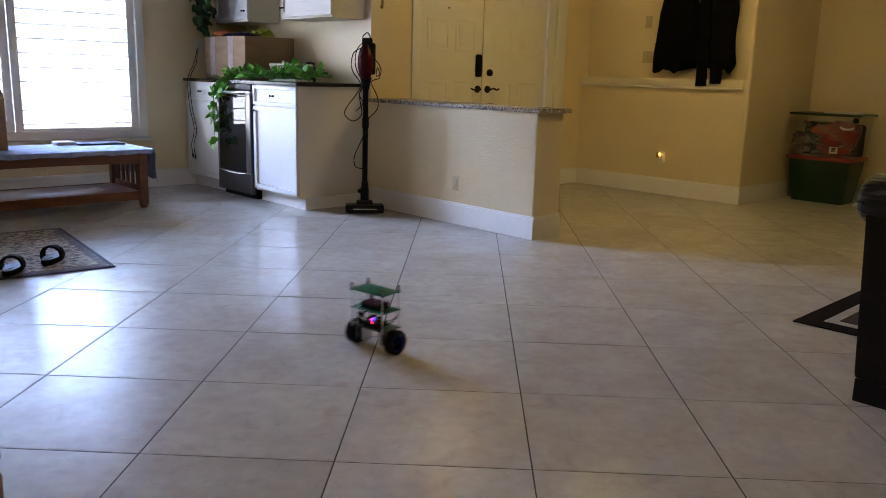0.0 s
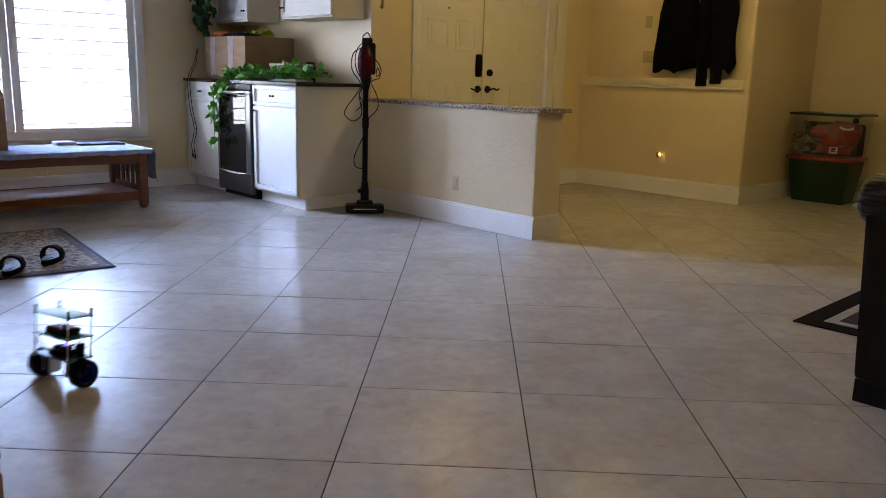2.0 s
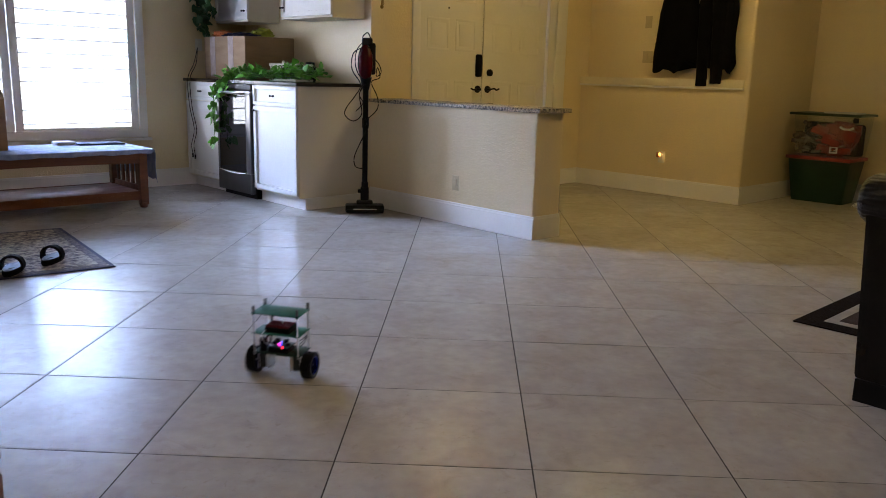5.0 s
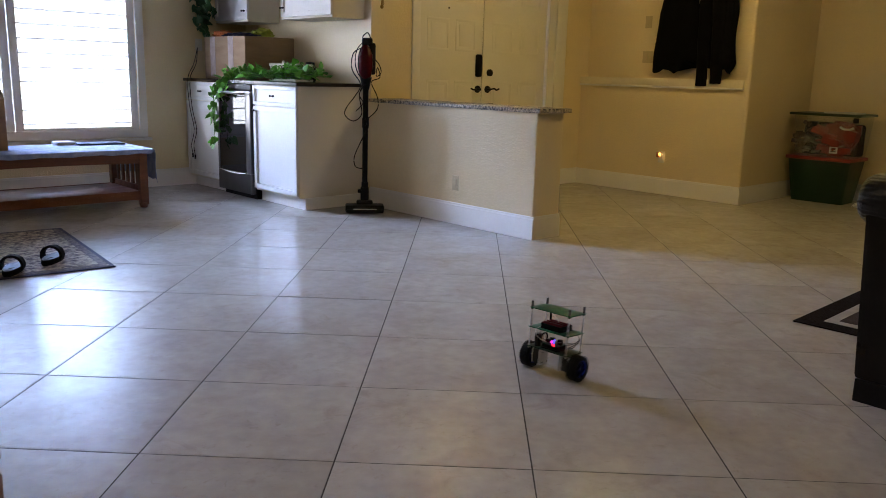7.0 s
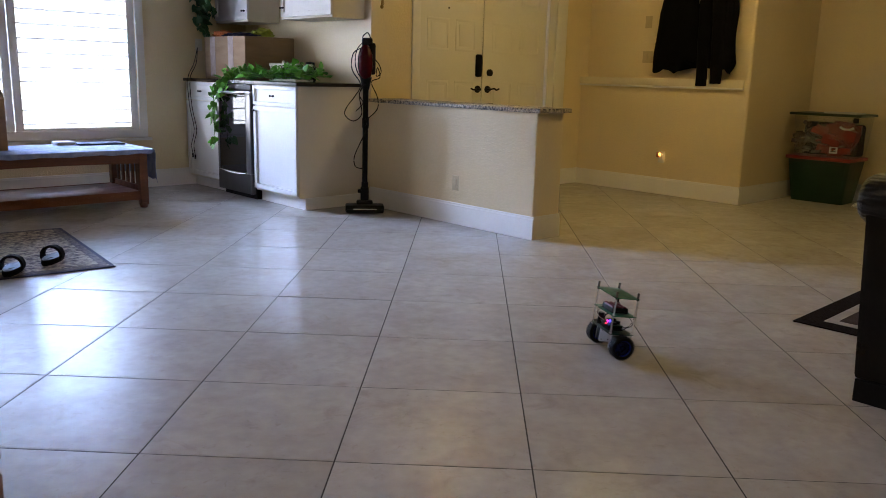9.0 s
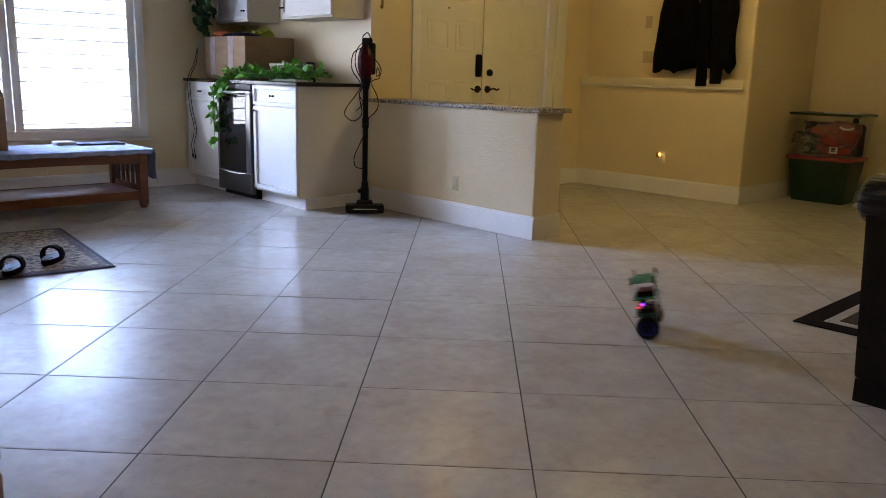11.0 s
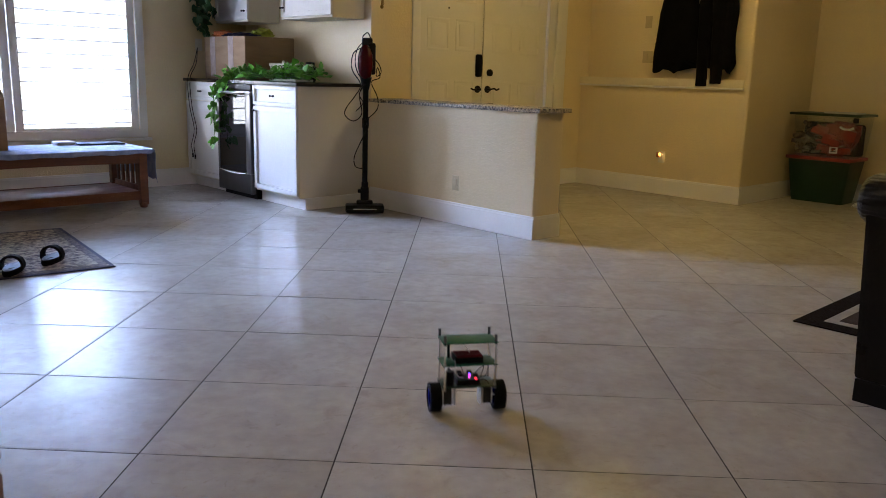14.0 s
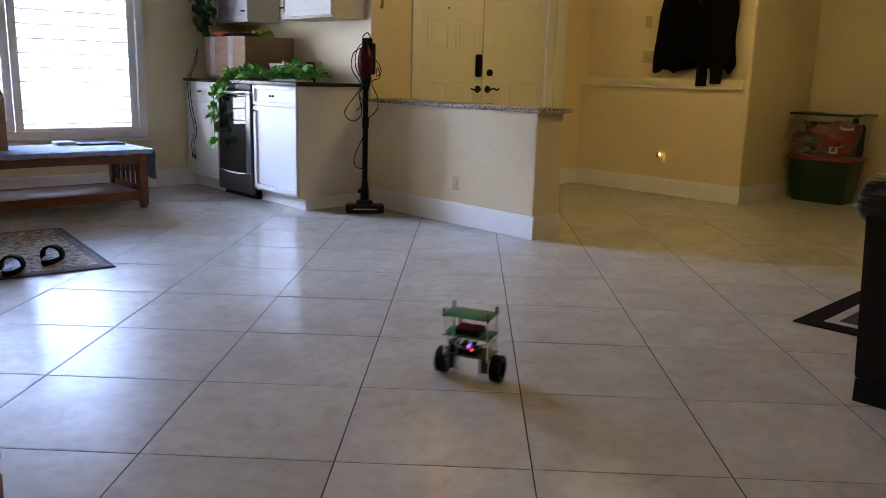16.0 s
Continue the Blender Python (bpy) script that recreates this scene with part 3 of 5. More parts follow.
heap("lime_cloth", "lime green crumpled cloth on the cardboard box", "cloth", LIME, (-5.16, 1.98, 1.488), (0.085, 0.10, 0.050), 5.2)

# basket of the garland
basket = thing("planter_box", "low white lattice planter among the ivy on the counter", "planter", pose(-4.70, 2.0, CT + 0.031))
bm = B()
box(bm, -0.212, -0.082, 0, 0.212, 0.082, 0.140, 0.006)
part("liner", bm, RUG_MID, basket, "dark liner")
bm = B()
for z in (0.0, 0.138):
    box(bm, -0.226, -0.096, z, 0.226, -0.084, z + 0.020, 0.003)
    box(bm, -0.226, 0.084, z, 0.226, 0.096, z + 0.020, 0.003)
    box(bm, -0.226, -0.084, z, -0.214, 0.084, z + 0.020, 0.003)
    box(bm, 0.214, -0.084, z, 0.226, 0.084, z + 0.020, 0.003)
part("rim", bm, WHITE_PLASTIC, basket)
for k in range(9):
    for way in (-1, 1):
        x = -0.20 + k * 0.05
        bm = B()
        box(bm, -0.0055, -0.0865 - 0.003 * way, -0.076, 0.0055, -0.0845 - 0.003 * way, 0.076, 0, pose(x, 0, 0.079, 0, 18 * way, 0))
        part("slat", bm, WHITE_PLASTIC, basket)
bm = B()
ball(bm, (0.02, -0.09, 0.170), 0.016)
part("knob", bm, WHITE_PLASTIC, basket)
jar = thing("jar", "small dark jar on the counter", "jar", pose(-4.62, 2.16, CT + 0.031))
bm = B()
lathe(bm, [(0.045, 0), (0.055, 0.02), (0.055, 0.13), (0.04, 0.15)], 20)
part("body", bm, BLACK, jar)
bm = B()
lathe(bm, [(0.043, 0.15), (0.043, 0.175), (0.02, 0.18)], 20)
part("lid", bm, BLACK, jar)


# ---------------------------------------------------------------- ivy
def leaf_mesh(mat, name):
    bm = B()
    mid = [bm.verts.new((0, y, z)) for y, z in ((0.0, 0.0), (0.25, 0.05), (0.5, 0.06), (0.78, 0.02), (1.0, -0.10))]
    for s in (1, -1):
        rim = [bm.verts.new((s * x, y, z)) for x, y, z in ((0.28, -0.10, -0.03), (0.46, 0.14, -0.06), (0.38, 0.46, -0.04), (0.18, 0.78, -0.05))]
        for a, b, c, d in ((mid[0], rim[0], rim[1], mid[1]), (mid[1], rim[1], rim[2], mid[2]), (mid[2], rim[2], rim[3], mid[3])):
            bm.faces.new((a, b, c, d))
        bm.faces.new((mid[3], rim[3], mid[4]))
    bmesh.ops.recalc_face_normals(bm, faces=bm.faces)
    return mesh_of(name, bm, mat)


def ivy(label, stems, count, size, mat, spread, up=0.5, seed=1):
    """Vines along stems, with count leaves of their own size and turn."""
    rng = random.Random(seed)
    plant = thing("ivy_plant", label, "plant")
    shared = leaf_mesh(mat, "leaf")
    lengths = [sum((Vector(b) - Vector(a)).length for a, b in zip(s, s[1:])) for s in stems]
    total = sum(lengths)
    for s, length in zip(stems, lengths):
        bm = B()
        tube(bm, s, 0.003, 5)
        part("stem", bm, STEM, plant)
        for _ in range(max(2, round(count * length / total))):
            u = rng.random() * (len(s) - 1)
            i = min(int(u), len(s) - 2)
            p = Vector(s[i]).lerp(Vector(s[i + 1]), u - i)
            p += Vector((rng.gauss(0, spread[0]), rng.gauss(0, spread[1]), abs(rng.gauss(0, spread[2])) if up > 0 else rng.gauss(0, spread[2])))
            k = size * rng.uniform(0.65, 1.25)
            ob = new("leaf", shared)
            ob.parent = plant
            ob.matrix_world = (Matrix.Translation(p) @ Euler((rng.uniform(-0.9, 0.9) + (0.5 if up > 0 else -1.1), rng.uniform(-0.7, 0.7), rng.uniform(0, 6.28))).to_matrix().to_4x4()
                               @ Matrix.Scale(k, 4))
    return plant


CZ = CT + 0.05
ivy("bright green ivy garland lying on the bar counter", [
    [(-5.22, 1.62, CZ), (-5.0, 1.66, CZ + 0.02), (-4.75, 1.64, CZ + 0.03), (-4.5, 1.68, CZ), (-4.3, 1.72, CZ + 0.02), (-4.02, 1.75, CZ)],
    [(-5.1, 1.70, CZ), (-4.8, 1.72, CZ + 0.01), (-4.4, 1.80, CZ + 0.03), (-4.1, 1.95, CZ + 0.03)],
    [(-4.45, 1.66, CZ), (-4.30, 1.66, CZ + 0.05), (-4.15, 1.70, CZ + 0.05), (-3.98, 1.75, CZ + 0.05)]],
    400, 0.062, LEAF, (0.035, 0.045, 0.034), 1, 4)
ivy("green ivy trailing down before the wine cooler", [
    [(-5.1, 1.62, CZ + 0.02), (-5.14, 1.55, CZ + 0.01), (-5.17, 1.50, CZ - 0.10), (-5.20, 1.50, CZ - 0.20)],
    [(-5.14, 1.6, CZ), (-5.25, 1.52, CZ - 0.08), (-5.27, 1.50, CZ - 0.30), (-5.24, 1.49, CZ - 0.45), (-5.26, 1.49, CZ - 0.60)],
    [(-5.1, 1.58, CZ), (-5.06, 1.53, CZ - 0.05), (-5.10, 1.50, CZ - 0.15)]],
    72, 0.070, LEAF, (0.024, 0.018, 0.03), 0, 9)
ivy("dark green ivy hanging beside the wall cabinet", [
    [(-5.84, 1.80, 2.30), (-5.82, 1.72, 2.0), (-5.84, 1.72, 1.75), (-5.86, 1.73, 1.53)],
    [(-5.76, 1.80, 2.30), (-5.71, 1.74, 2.0), (-5.74, 1.73, 1.68)],
    [(-5.93, 1.76, 2.30), (-5.95, 1.70, 1.95), (-5.94, 1.72, 1.66)]],
    170, 0.088, DARK_LEAF, (0.03, 0.03, 0.04), 0, 3)

# charging cables hanging over the left cabinet
for k, (dx, low) in enumerate(((0.0, 0.33), (0.05, 0.32))):
    bm = B()
    x = -5.86 + dx
    tube(bm, [(XW + 0.01, 1.72, 1.38), (x - 0.02, 1.62, 1.22), (x, 1.54, CT + 0.02), (x - 0.03, 1.565, 0.8), (x + 0.05, 1.565, 0.58), (x - 0.02, 1.565, 0.42), (x, 1.565, low)], 0.004)
    rod(bm, (x, 1.565, low), (x, 1.565, low - 0.04), 0.008)
    tagged(part("charging_cable", bm, BLACK), "black charging cable hanging over the cabinet", "cable", group="charging cables")


# ---------------------------------------------------------------- stick vacuum
def stick_vacuum():
    vac = thing("stick_vacuum", "black and red cordless stick vacuum standing on the floor", "vacuum cleaner", pose(-3.57, 2.0, 0, 0, 0, 54))
    bm = B()
    box(bm, -0.165, -0.075, 0.005, 0.165, 0.07, 0.075, 0.02)
    box(bm, -0.07, -0.02, 0.06, 0.07, 0.065, 0.105, 0.015)
    box(bm, -0.155, -0.085, 0.012, 0.155, -0.06, 0.038, 0.006)
    head = part("floor_head", bm, BLACK, vac)
    bm = B()
    box(bm, -0.10, -0.088, 0.037, 0.10, -0.072, 0.045, 0.002)
    part("trim_strip", bm, SILVER, head)
    bm = B()
    rod(bm, (0, 0.03, 0.04), (0, 0.035, 0.13), 0.035, 0.028)
    box(bm, -0.035, 0.005, 0.10, 0.035, 0.065, 0.22, 0.012)
    box(bm, -0.06, 0.0, 0.17, -0.03, 0.03, 0.20, 0.006)
    part("neck", bm, BLACK, vac)
    bm = B()
    rod(bm, (0, 0.035, 0.20), (0.005, 0.035, 1.06), 0.023, seg=16)
    rod(bm, (0.003, 0.035, 0.72), (0.004, 0.035, 0.80), 0.029, seg=16)
    rod(bm, (0.001, 0.035, 0.205), (0.001, 0.035, 0.26), 0.028, seg=16)
    box(bm, -0.012, -0.002, 0.74, 0.014, 0.02, 0.79, 0.005)
    part("wand", bm, BLACK, vac)
    bm = B()
    rod(bm, (0.005, 0.035, 1.04), (0.005, 0.02, 1.14), 0.028, 0.05, 16)
    part("collar", bm, BLACK, vac)
    bm = B()
    lathe(bm, [(0.02, 1.12), (0.048, 1.15), (0.064, 1.22), (0.063, 1.31), (0.045, 1.37), (0.02, 1.40)], 28, pose(0, 0.0, 0))
    part("dust_cup", bm, RED, vac, "translucent dark red dust cup")
    bm = B()
    box(bm, 0.015, 0.01, 1.16, 0.085, 0.10, 1.42, 0.02)
    box(bm, -0.03, 0.02, 1.36, 0.06, 0.08, 1.46, 0.018)
    part("motor_housing", bm, BLACK, vac)
    bm = B()
    tube(bm, [(0.05, 0.06, 1.44), (0.02, 0.06, 1.50), (-0.02, 0.05, 1.47), (-0.02, 0.05, 1.42)], 0.005)
    part("hang_loop", bm, BLACK, vac)
    cords = ([(-0.02, -0.02, 1.38), (-0.10, 0, 1.33), (-0.11, 0, 1.20), (-0.04, -0.04, 1.08), (-0.09, -0.05, 0.98), (-0.15, -0.05, 0.90), (-0.17, -0.04, 0.83), (-0.10, -0.04, 0.78), (-0.03, -0.03, 0.84), (-0.05, -0.03, 1.0), (0.0, -0.02, 1.08)],
             [(0.06, 0.0, 1.30), (0.11, 0, 1.25), (0.13, 0, 1.18), (0.09, 0, 1.15), (0.10, 0, 1.22), (0.12, 0, 1.14), (0.05, -0.01, 1.10), (0.10, -0.01, 0.98), (0.10, -0.01, 0.88), (0.02, -0.02, 0.80)],
             [(0.01, -0.01, 0.70), (-0.04, -0.03, 0.60), (-0.09, -0.03, 0.48), (-0.08, -0.03, 0.40), (-0.02, -0.02, 0.38)],
             [(0.0, 0.0, 1.12), (-0.05, -0.05, 1.0), (-0.02, -0.05, 0.93), (-0.08, -0.05, 0.86)],
             [(-0.02, -0.03, 1.42), (-0.07, -0.03, 1.36), (-0.085, -0.03, 1.25), (-0.05, -0.04, 1.15), (0.02, -0.05, 1.10)])
    for c in cords:
        bm = B()
        tube(bm, c, 0.0045)
        part("cord", bm, BLACK, vac)


stick_vacuum()


# ---------------------------------------------------------------- low table at the window
def low_table():
    t = thing("coffee_table", "brown wooden mission-style coffee table with a lower shelf", "table")
    x0, x1, y0, y1 = -5.46, -4.785, -1.05, 0.625
    for x in (x0 + 0.03, x1 - 0.03):
        for y in (y0 + 0.03, y1 - 0.03):
            bm = B()
            box(bm, x - 0.034, y - 0.034, 0.03, x + 0.034, y + 0.034, 0.475, 0.006)
            lathe(bm, [(0.016, 0.0), (0.030, 0.008), (0.037, 0.03), (0.038, 0.05)], 20, pose(x, y, 0))
            part("leg", bm, WOOD, t)
    bm = B()
    box(bm, x0 - 0.02, y0 - 0.03, 0.475, x1 + 0.02, y1 + 0.03, 0.500, 0.006)
    part("tabletop", bm, WOOD, t)
    for x in (x0 + 0.02, x1 - 0.02):
        bm = B()
        ends = []
        n = 24
        for k in range(n + 1):
            y = y0 + 0.06 + (y1 - y0 - 0.12) * k / n
            arch = 0.012 * math.sin(math.pi * k / n)
            ends.append([bm.verts.new((x + s, y, z)) for s, z in ((-0.012, 0.382 + arch), (0.012, 0.382 + arch), (0.012, 0.475), (-0.012, 0.475))])
        for a, b in zip(ends, ends[1:]):
            for k in range(4):
                bm.faces.new((a[k], a[(k + 1) % 4], b[(k + 1) % 4], b[k]))
        bm.faces.new(ends[0])
        bm.faces.new(ends[-1])
        bmesh.ops.recalc_face_normals(bm, faces=bm.faces)
        part("apron", bm, WOOD, t)
    for y in (y0 + 0.03, y1 - 0.03):
        bm = B()
        box(bm, x0 + 0.06, y - 0.012, 0.41, x1 - 0.06, y + 0.012, 0.475, 0.003)
        box(bm, x0 + 0.06, y - 0.012, 0.13, x1 - 0.06, y + 0.012, 0.19, 0.003)
        part("end_rail", bm, WOOD, t)
        for k in range(5):
            x = x0 + 0.13 + k * 0.1025
            bm = B()
            box(bm, x - 0.022, y - 0.008, 0.19, x + 0.022, y + 0.008, 0.41, 0.002)
            part("slat", bm, WOOD, t)
    bm = B()
    box(bm, x0 + 0.01, y0 + 0.045, 0.120, x1 - 0.01, y1 - 0.045, 0.145, 0.004)
    box(bm, x1 - 0.035, y0 + 0.06, 0.075, x1 - 0.012, y1 - 0.06, 0.150, 0.004)
    box(bm, x0 + 0.012, y0 + 0.06, 0.075, x0 + 0.035, y1 - 0.06, 0.150, 0.004)
    part("shelf", bm, WOOD, t)


low_table()


def draped_cloth():
    """Cloth over the table, hanging a little in front and further over its end."""
    bm = B()
    xs = [(-5.50, 0.503), (-5.47, 0.506), (-5.1, 0.505), (-4.80, 0.506), (-4.762, 0.500), (-4.752, 0.485), (-4.748, 0.465)]
    rng = random.Random(5)
    grid = []
    for k in range(70):
        s = k / 69 * 1.95
        row = []
        for i, (x, z) in enumerate(xs):
            y, zz = -1.02 + s, z
            over = s - 1.69
            if over > 0:
                bend = min(over, 0.03)
                y = 0.67 + 0.022 * min(1, over / 0.04) + 0.012 * math.sin(x * 19 + over * 8) * min(1, over / 0.1)
                zz = z - max(0.0, over - 0.012)
                if i > 3:
                    x, zz = x + 0.01, zz + 0.02
                zz = min(zz, 0.506)
                zz -= 0.02 * math.sin(x * 9)* min(1, over / 0.2)
            elif i >= 5:
                zz += 0.003 * math.sin(s * 17) + 0.002 * math.sin(s * 41)
                x += 0.005 * math.sin(s * 23)
            row.append(bm.verts.new((x, y, zz + 0.001 * rng.random())))
        grid.append(row)
    for a, b in zip(grid, grid[1:]):
        for i in range(len(xs) - 1):
            bm.faces.new((a[i], a[i + 1], b[i + 1], b[i]))
    bmesh.ops.recalc_face_normals(bm, faces=bm.faces)
    bmesh.ops.solidify(bm, geom=bm.faces[:], thickness=0.0025)
    tagged(part("tablecloth", bm, CLOTH), "blue patterned cloth draped over the coffee table", "tablecloth")


draped_cloth()
bm = B()
box(bm, -0.06, -0.075, 0, 0.06, 0.075, 0.030, 0.003)
book = part("book", bm, PAPER)
book.matrix_world = pose(-5.36, 0.155, 0.508, 0, 0, 8)
tagged(book, "small pale paperback lying on the tablecloth", "book")
bm = B()
box(bm, -0.10, -0.19, 0, 0.10, 0.19, 0.012, 0.004)
tab = part("folder", bm, NAVY)
tab.matrix_world = pose(-5.33, 0.44, 0.508, 0, 0, -4)
tagged(tab, "dark blue folder lying on the tablecloth", "folder")
carton2 = thing("cardboard_box", "tall brown cardboard box standing on the coffee table", "box", pose(-5.25, -0.56, 0.508))
bm = B()
box(bm, -0.2, -0.2, 0, 0.2, 0.2, 0.40, 0.006)
part("body", bm, CARD, carton2)
bm = B()
box(bm, -0.2, -0.01, 0, 0.2, 0.0, 0.10, 0.001, pose(0, 0.2, 0.398, 14, 0, 0))
part("flap", bm, CARD, carton2)

# ---------------------------------------------------------------- patterned rug and sandals
rug = thing("area_rug", "beige patterned rug with a dark blue edge", "rug", pose(-2.86, -0.413, 0, 0, 0, -6))
bm = B()
box(bm, -1.40, -2.2, 0.001, 0.0, 0.0, 0.008, 0.003)
part("edge", bm, RUG_EDGE, rug, "dark blue bound edge")
bm = B()
box(bm, -1.375, -2.18, 0.008, -0.025, -0.025, 0.0105, 0.002)
part("border", bm, RUG_BORDER, rug)
bm = B()
box(bm, -1.33, -2.13, 0.0105, -0.075, -0.075, 0.0125, 0.001)
part("field", bm, RUG_FIELD, rug, "mottled beige and brown pile")


def sandal(m):
    s = thing("sandal", "black slide sandal lying on the rug", "sandal", m, group="pair of sandals")
    bm = B()
    n = 20
    rings = []
    for z, g in ((0.0, 0.95), (0.012, 1.0), (0.026, 0.96)):
        ring = []
        for k in range(n):
            a = 2 * math.pi * k / n
            x = 0.135 * math.cos(a)
            w = 0.047 + 0.006 * math.cos(a)
            ring.append(bm.verts.new((x * g, w * math.sin(a) * g, z + (0.006 if x < 0 else 0) * (z > 0.02))))
        rings.append(ring)
    for a, b in zip(rings, rings[1:]):
        for k in range(n):
            bm.faces.new((a[k], a[(k + 1) % n], b[(k + 1) % n], b[k]))
    bm.faces.new(rings[0])
    bm.faces.new(rings[-1])
    bmesh.ops.recalc_face_normals(bm, faces=bm.faces)
    part("sole", bm, SANDAL, s)
    bm = B()
    lathe(bm, [(0.93, 0.0), (1.0, 0.002), (0.96, 0.005), (0.3, 0.0035)], 28, Matrix.Translation((0, 0, 0.028)) @ Matrix.Diagonal((0.122, 0.043, 1, 1)))
    part("insole", bm, INSOLE, s, "smooth dark insole")
    bm = B()
    rows = []
    for k in range(25):
        a = math.pi * (k / 24 * 1.44 - 0.22)
        rows.append([bm.verts.new((x, 0.064 * math.cos(a), max(0.016, 0.042 + h * math.sin(a)))) for x, h in ((-0.024, 0.060), (0.030, 0.056))])
    for a, b in zip(rows, rows[1:]):
        bm.faces.new((a[0], a[1], b[1], b[0]))
    bmesh.ops.recalc_face_normals(bm, faces=bm.faces)
    bmesh.ops.solidify(bm, geom=bm.faces[:], thickness=0.014)
    part("strap", bm, SANDAL, s)
    return s


sandal(pose(-3.03, -0.93, 0.0135, 0, 0, 150))
sandal(pose(-3.17, -0.67, 0.0135, 0, 0, 142))

# ---------------------------------------------------------------- jackets in the niche
def jacket(label, xc, width, bottom, sleeves, seed, lean):
    j = thing("jacket", label, "jacket", group="hanging jackets")
    bm = B()
    rings = []
    n = 36
    for k in range(26):
        u = k / 25
        z = 2.30 + (bottom - 2.30) * u
        w = width / 2 * (0.55 + 0.45 * min(1, u * 2.2)) * (1 + 0.05 * math.sin(u * 7 + seed))
        d = 0.055 + 0.018 * u
        ring = []
        for i in range(n):
            a = 2 * math.pi * i / n
            fold = 1 + 0.26 * noise.noise(Vector((math.cos(a) * 2.2, math.sin(a) * 2.2 + seed, z * 1.6))) * (0.3 + u)
            hem = 0.075 * noise.noise(Vector((math.cos(a) * 1.7 + seed, math.sin(a), 0.3))) * u ** 3 * 2
            ring.append(bm.verts.new((xc + lean * u + w * math.cos(a) * fold, min(YH + 0.108, YH + 0.035 + d * math.sin(a) * fold), z + hem)))
        rings.append(ring)
    for a, b in zip(rings, rings[1:]):
        for i in range(n):
            bm.faces.new((a[i], a[(i + 1) % n], b[(i + 1) % n], b[i]))
    bm.faces.new(rings[0])
    bm.faces.new(rings[-1])
    bmesh.ops.recalc_face_normals(bm, faces=bm.faces)
    part("body", bm, JACKET, j)
    for x, low, w in sleeves:
        bm = B()
        rings = []
        for k in range(14):
            u = k / 13
            z = 2.2 + (low - 2.2) * u
            r = w * (1.25 - 0.3 * u)
            ring = []
            for i in range(16):
                a = 2 * math.pi * i / 16
                f = 1 + 0.15 * noise.noise(Vector((a, z * 6, seed)))
                ring.append(bm.verts.new((x + r * math.cos(a) * f - 0.03 * (1 - u), YH - 0.03 + 0.045 * math.sin(a) * f, z)))
            rings.append(ring)
        for a, b in zip(rings, rings[1:]):
            for i in range(16):
                bm.faces.new((a[i], a[(i + 1) % 16], b[(i + 1) % 16], b[i]))
        bm.faces.new(rings[0])
        bm.faces.new(rings[-1])
        bmesh.ops.recalc_face_normals(bm, faces=bm.faces)
        part("sleeve", bm, JACKET, j)


jacket("long black jacket hanging in the niche", -2.715, 0.47, 1.335, ((-2.372, 1.135, 0.058),), 1.3, -0.01)
jacket("black jacket hanging beside another in the niche", -2.245, 0.32, 1.335, ((-2.222, 1.16, 0.060),), 4.7, 0.01)


# ---------------------------------------------------------------- storage bins
def tapered(bm, x0, y0, x1, y1, z0, z1, inset, bevel=0.02, open_top=False):
    vs = [bm.verts.new((x, y, z)) for z, g in ((z0, inset), (z1, 0)) for x, y in ((x0 + g, y0 + g), (x1 - g, y0 + g), (x1 - g, y1 - g), (x0 + g, y1 - g))]
    q = [(3, 2, 1, 0), (0, 1, 5, 4), (1, 2, 6, 5), (2, 3, 7, 6), (3, 0, 4, 7)] + ([] if open_top else [(4, 5, 6, 7)])
    for f in q:
        bm.faces.new([vs[i] for i in f])
    up = [e for e in bm.edges if abs(e.verts[0].co.z - e.verts[1].co.z) > 0.05]
    bmesh.ops.bevel(bm, geom=up, offset=bevel, segments=3, affect="EDGES", profile=0.5)


BX0, BX1, BY0, BY1 = -1.81, -1.19, 6.16, 6.60
tote = thing("storage_bin", "dark green plastic storage bin with a red lid on the floor", "storage bin", group="stacked storage bins")
bm = B()
tapered(bm, BX0, BY0, BX1, BY1, 0.0, 0.43, 0.05, 0.04)
part("body", bm, GREEN_BIN, tote)
bm = B()
box(bm, BX0 - 0.015, BY0 - 0.015, 0.43, BX1 + 0.015, BY1 + 0.015, 0.465, 0.01)
part("lid", bm, RED_LID, tote, "dull red lid")
tote = thing("storage_bin", "clear plastic storage bin of clutter with a green lid", "storage bin", group="stacked storage bins")
bm = B()
tapered(bm, BX0 + 0.01, BY0 + 0.01, BX1 + 0.04, BY1 - 0.01, 0.466, 0.875, 0.03, 0.03, True)
bmesh.ops.solidify(bm, geom=bm.faces[:], thickness=0.003)
body = part("body", bm, CLEAR_BIN, tote)
body.visible_shadow = False
bm = B()
box(bm, BX0 - 0.02, BY0 - 0.02, 0.875, BX1 + 0.055, BY1 + 0.015, 0.90, 0.008)
part("lid", bm, GREEN_BIN, tote, "dark green lid")
bm = B()
box(bm, BX1 + 0.0, BY0 - 0.04, 0.82, BX1 + 0.05, BY0 - 0.02, 0.87, 0.006)
part("latch", bm, BLACK, tote)
bm = B()
box(bm, -1.40, BY0 + 0.005, 0.51, -1.32, BY0 + 0.009, 0.575)
part("label", bm, PAPER, tote, "white paper label")
bm = B()
for z in (0.528, 0.545, 0.56):
    box(bm, -1.385, BY0 + 0.0035, z, -1.335, BY0 + 0.0050, z + 0.007)
part("label_writing", bm, BLACK, tote)
rng = random.Random(11)
GREY_STUFF = material("grey_clutter", (0.11, 0.10, 0.09), 0.5, vary=0.3, scale=30, bump=0.1)
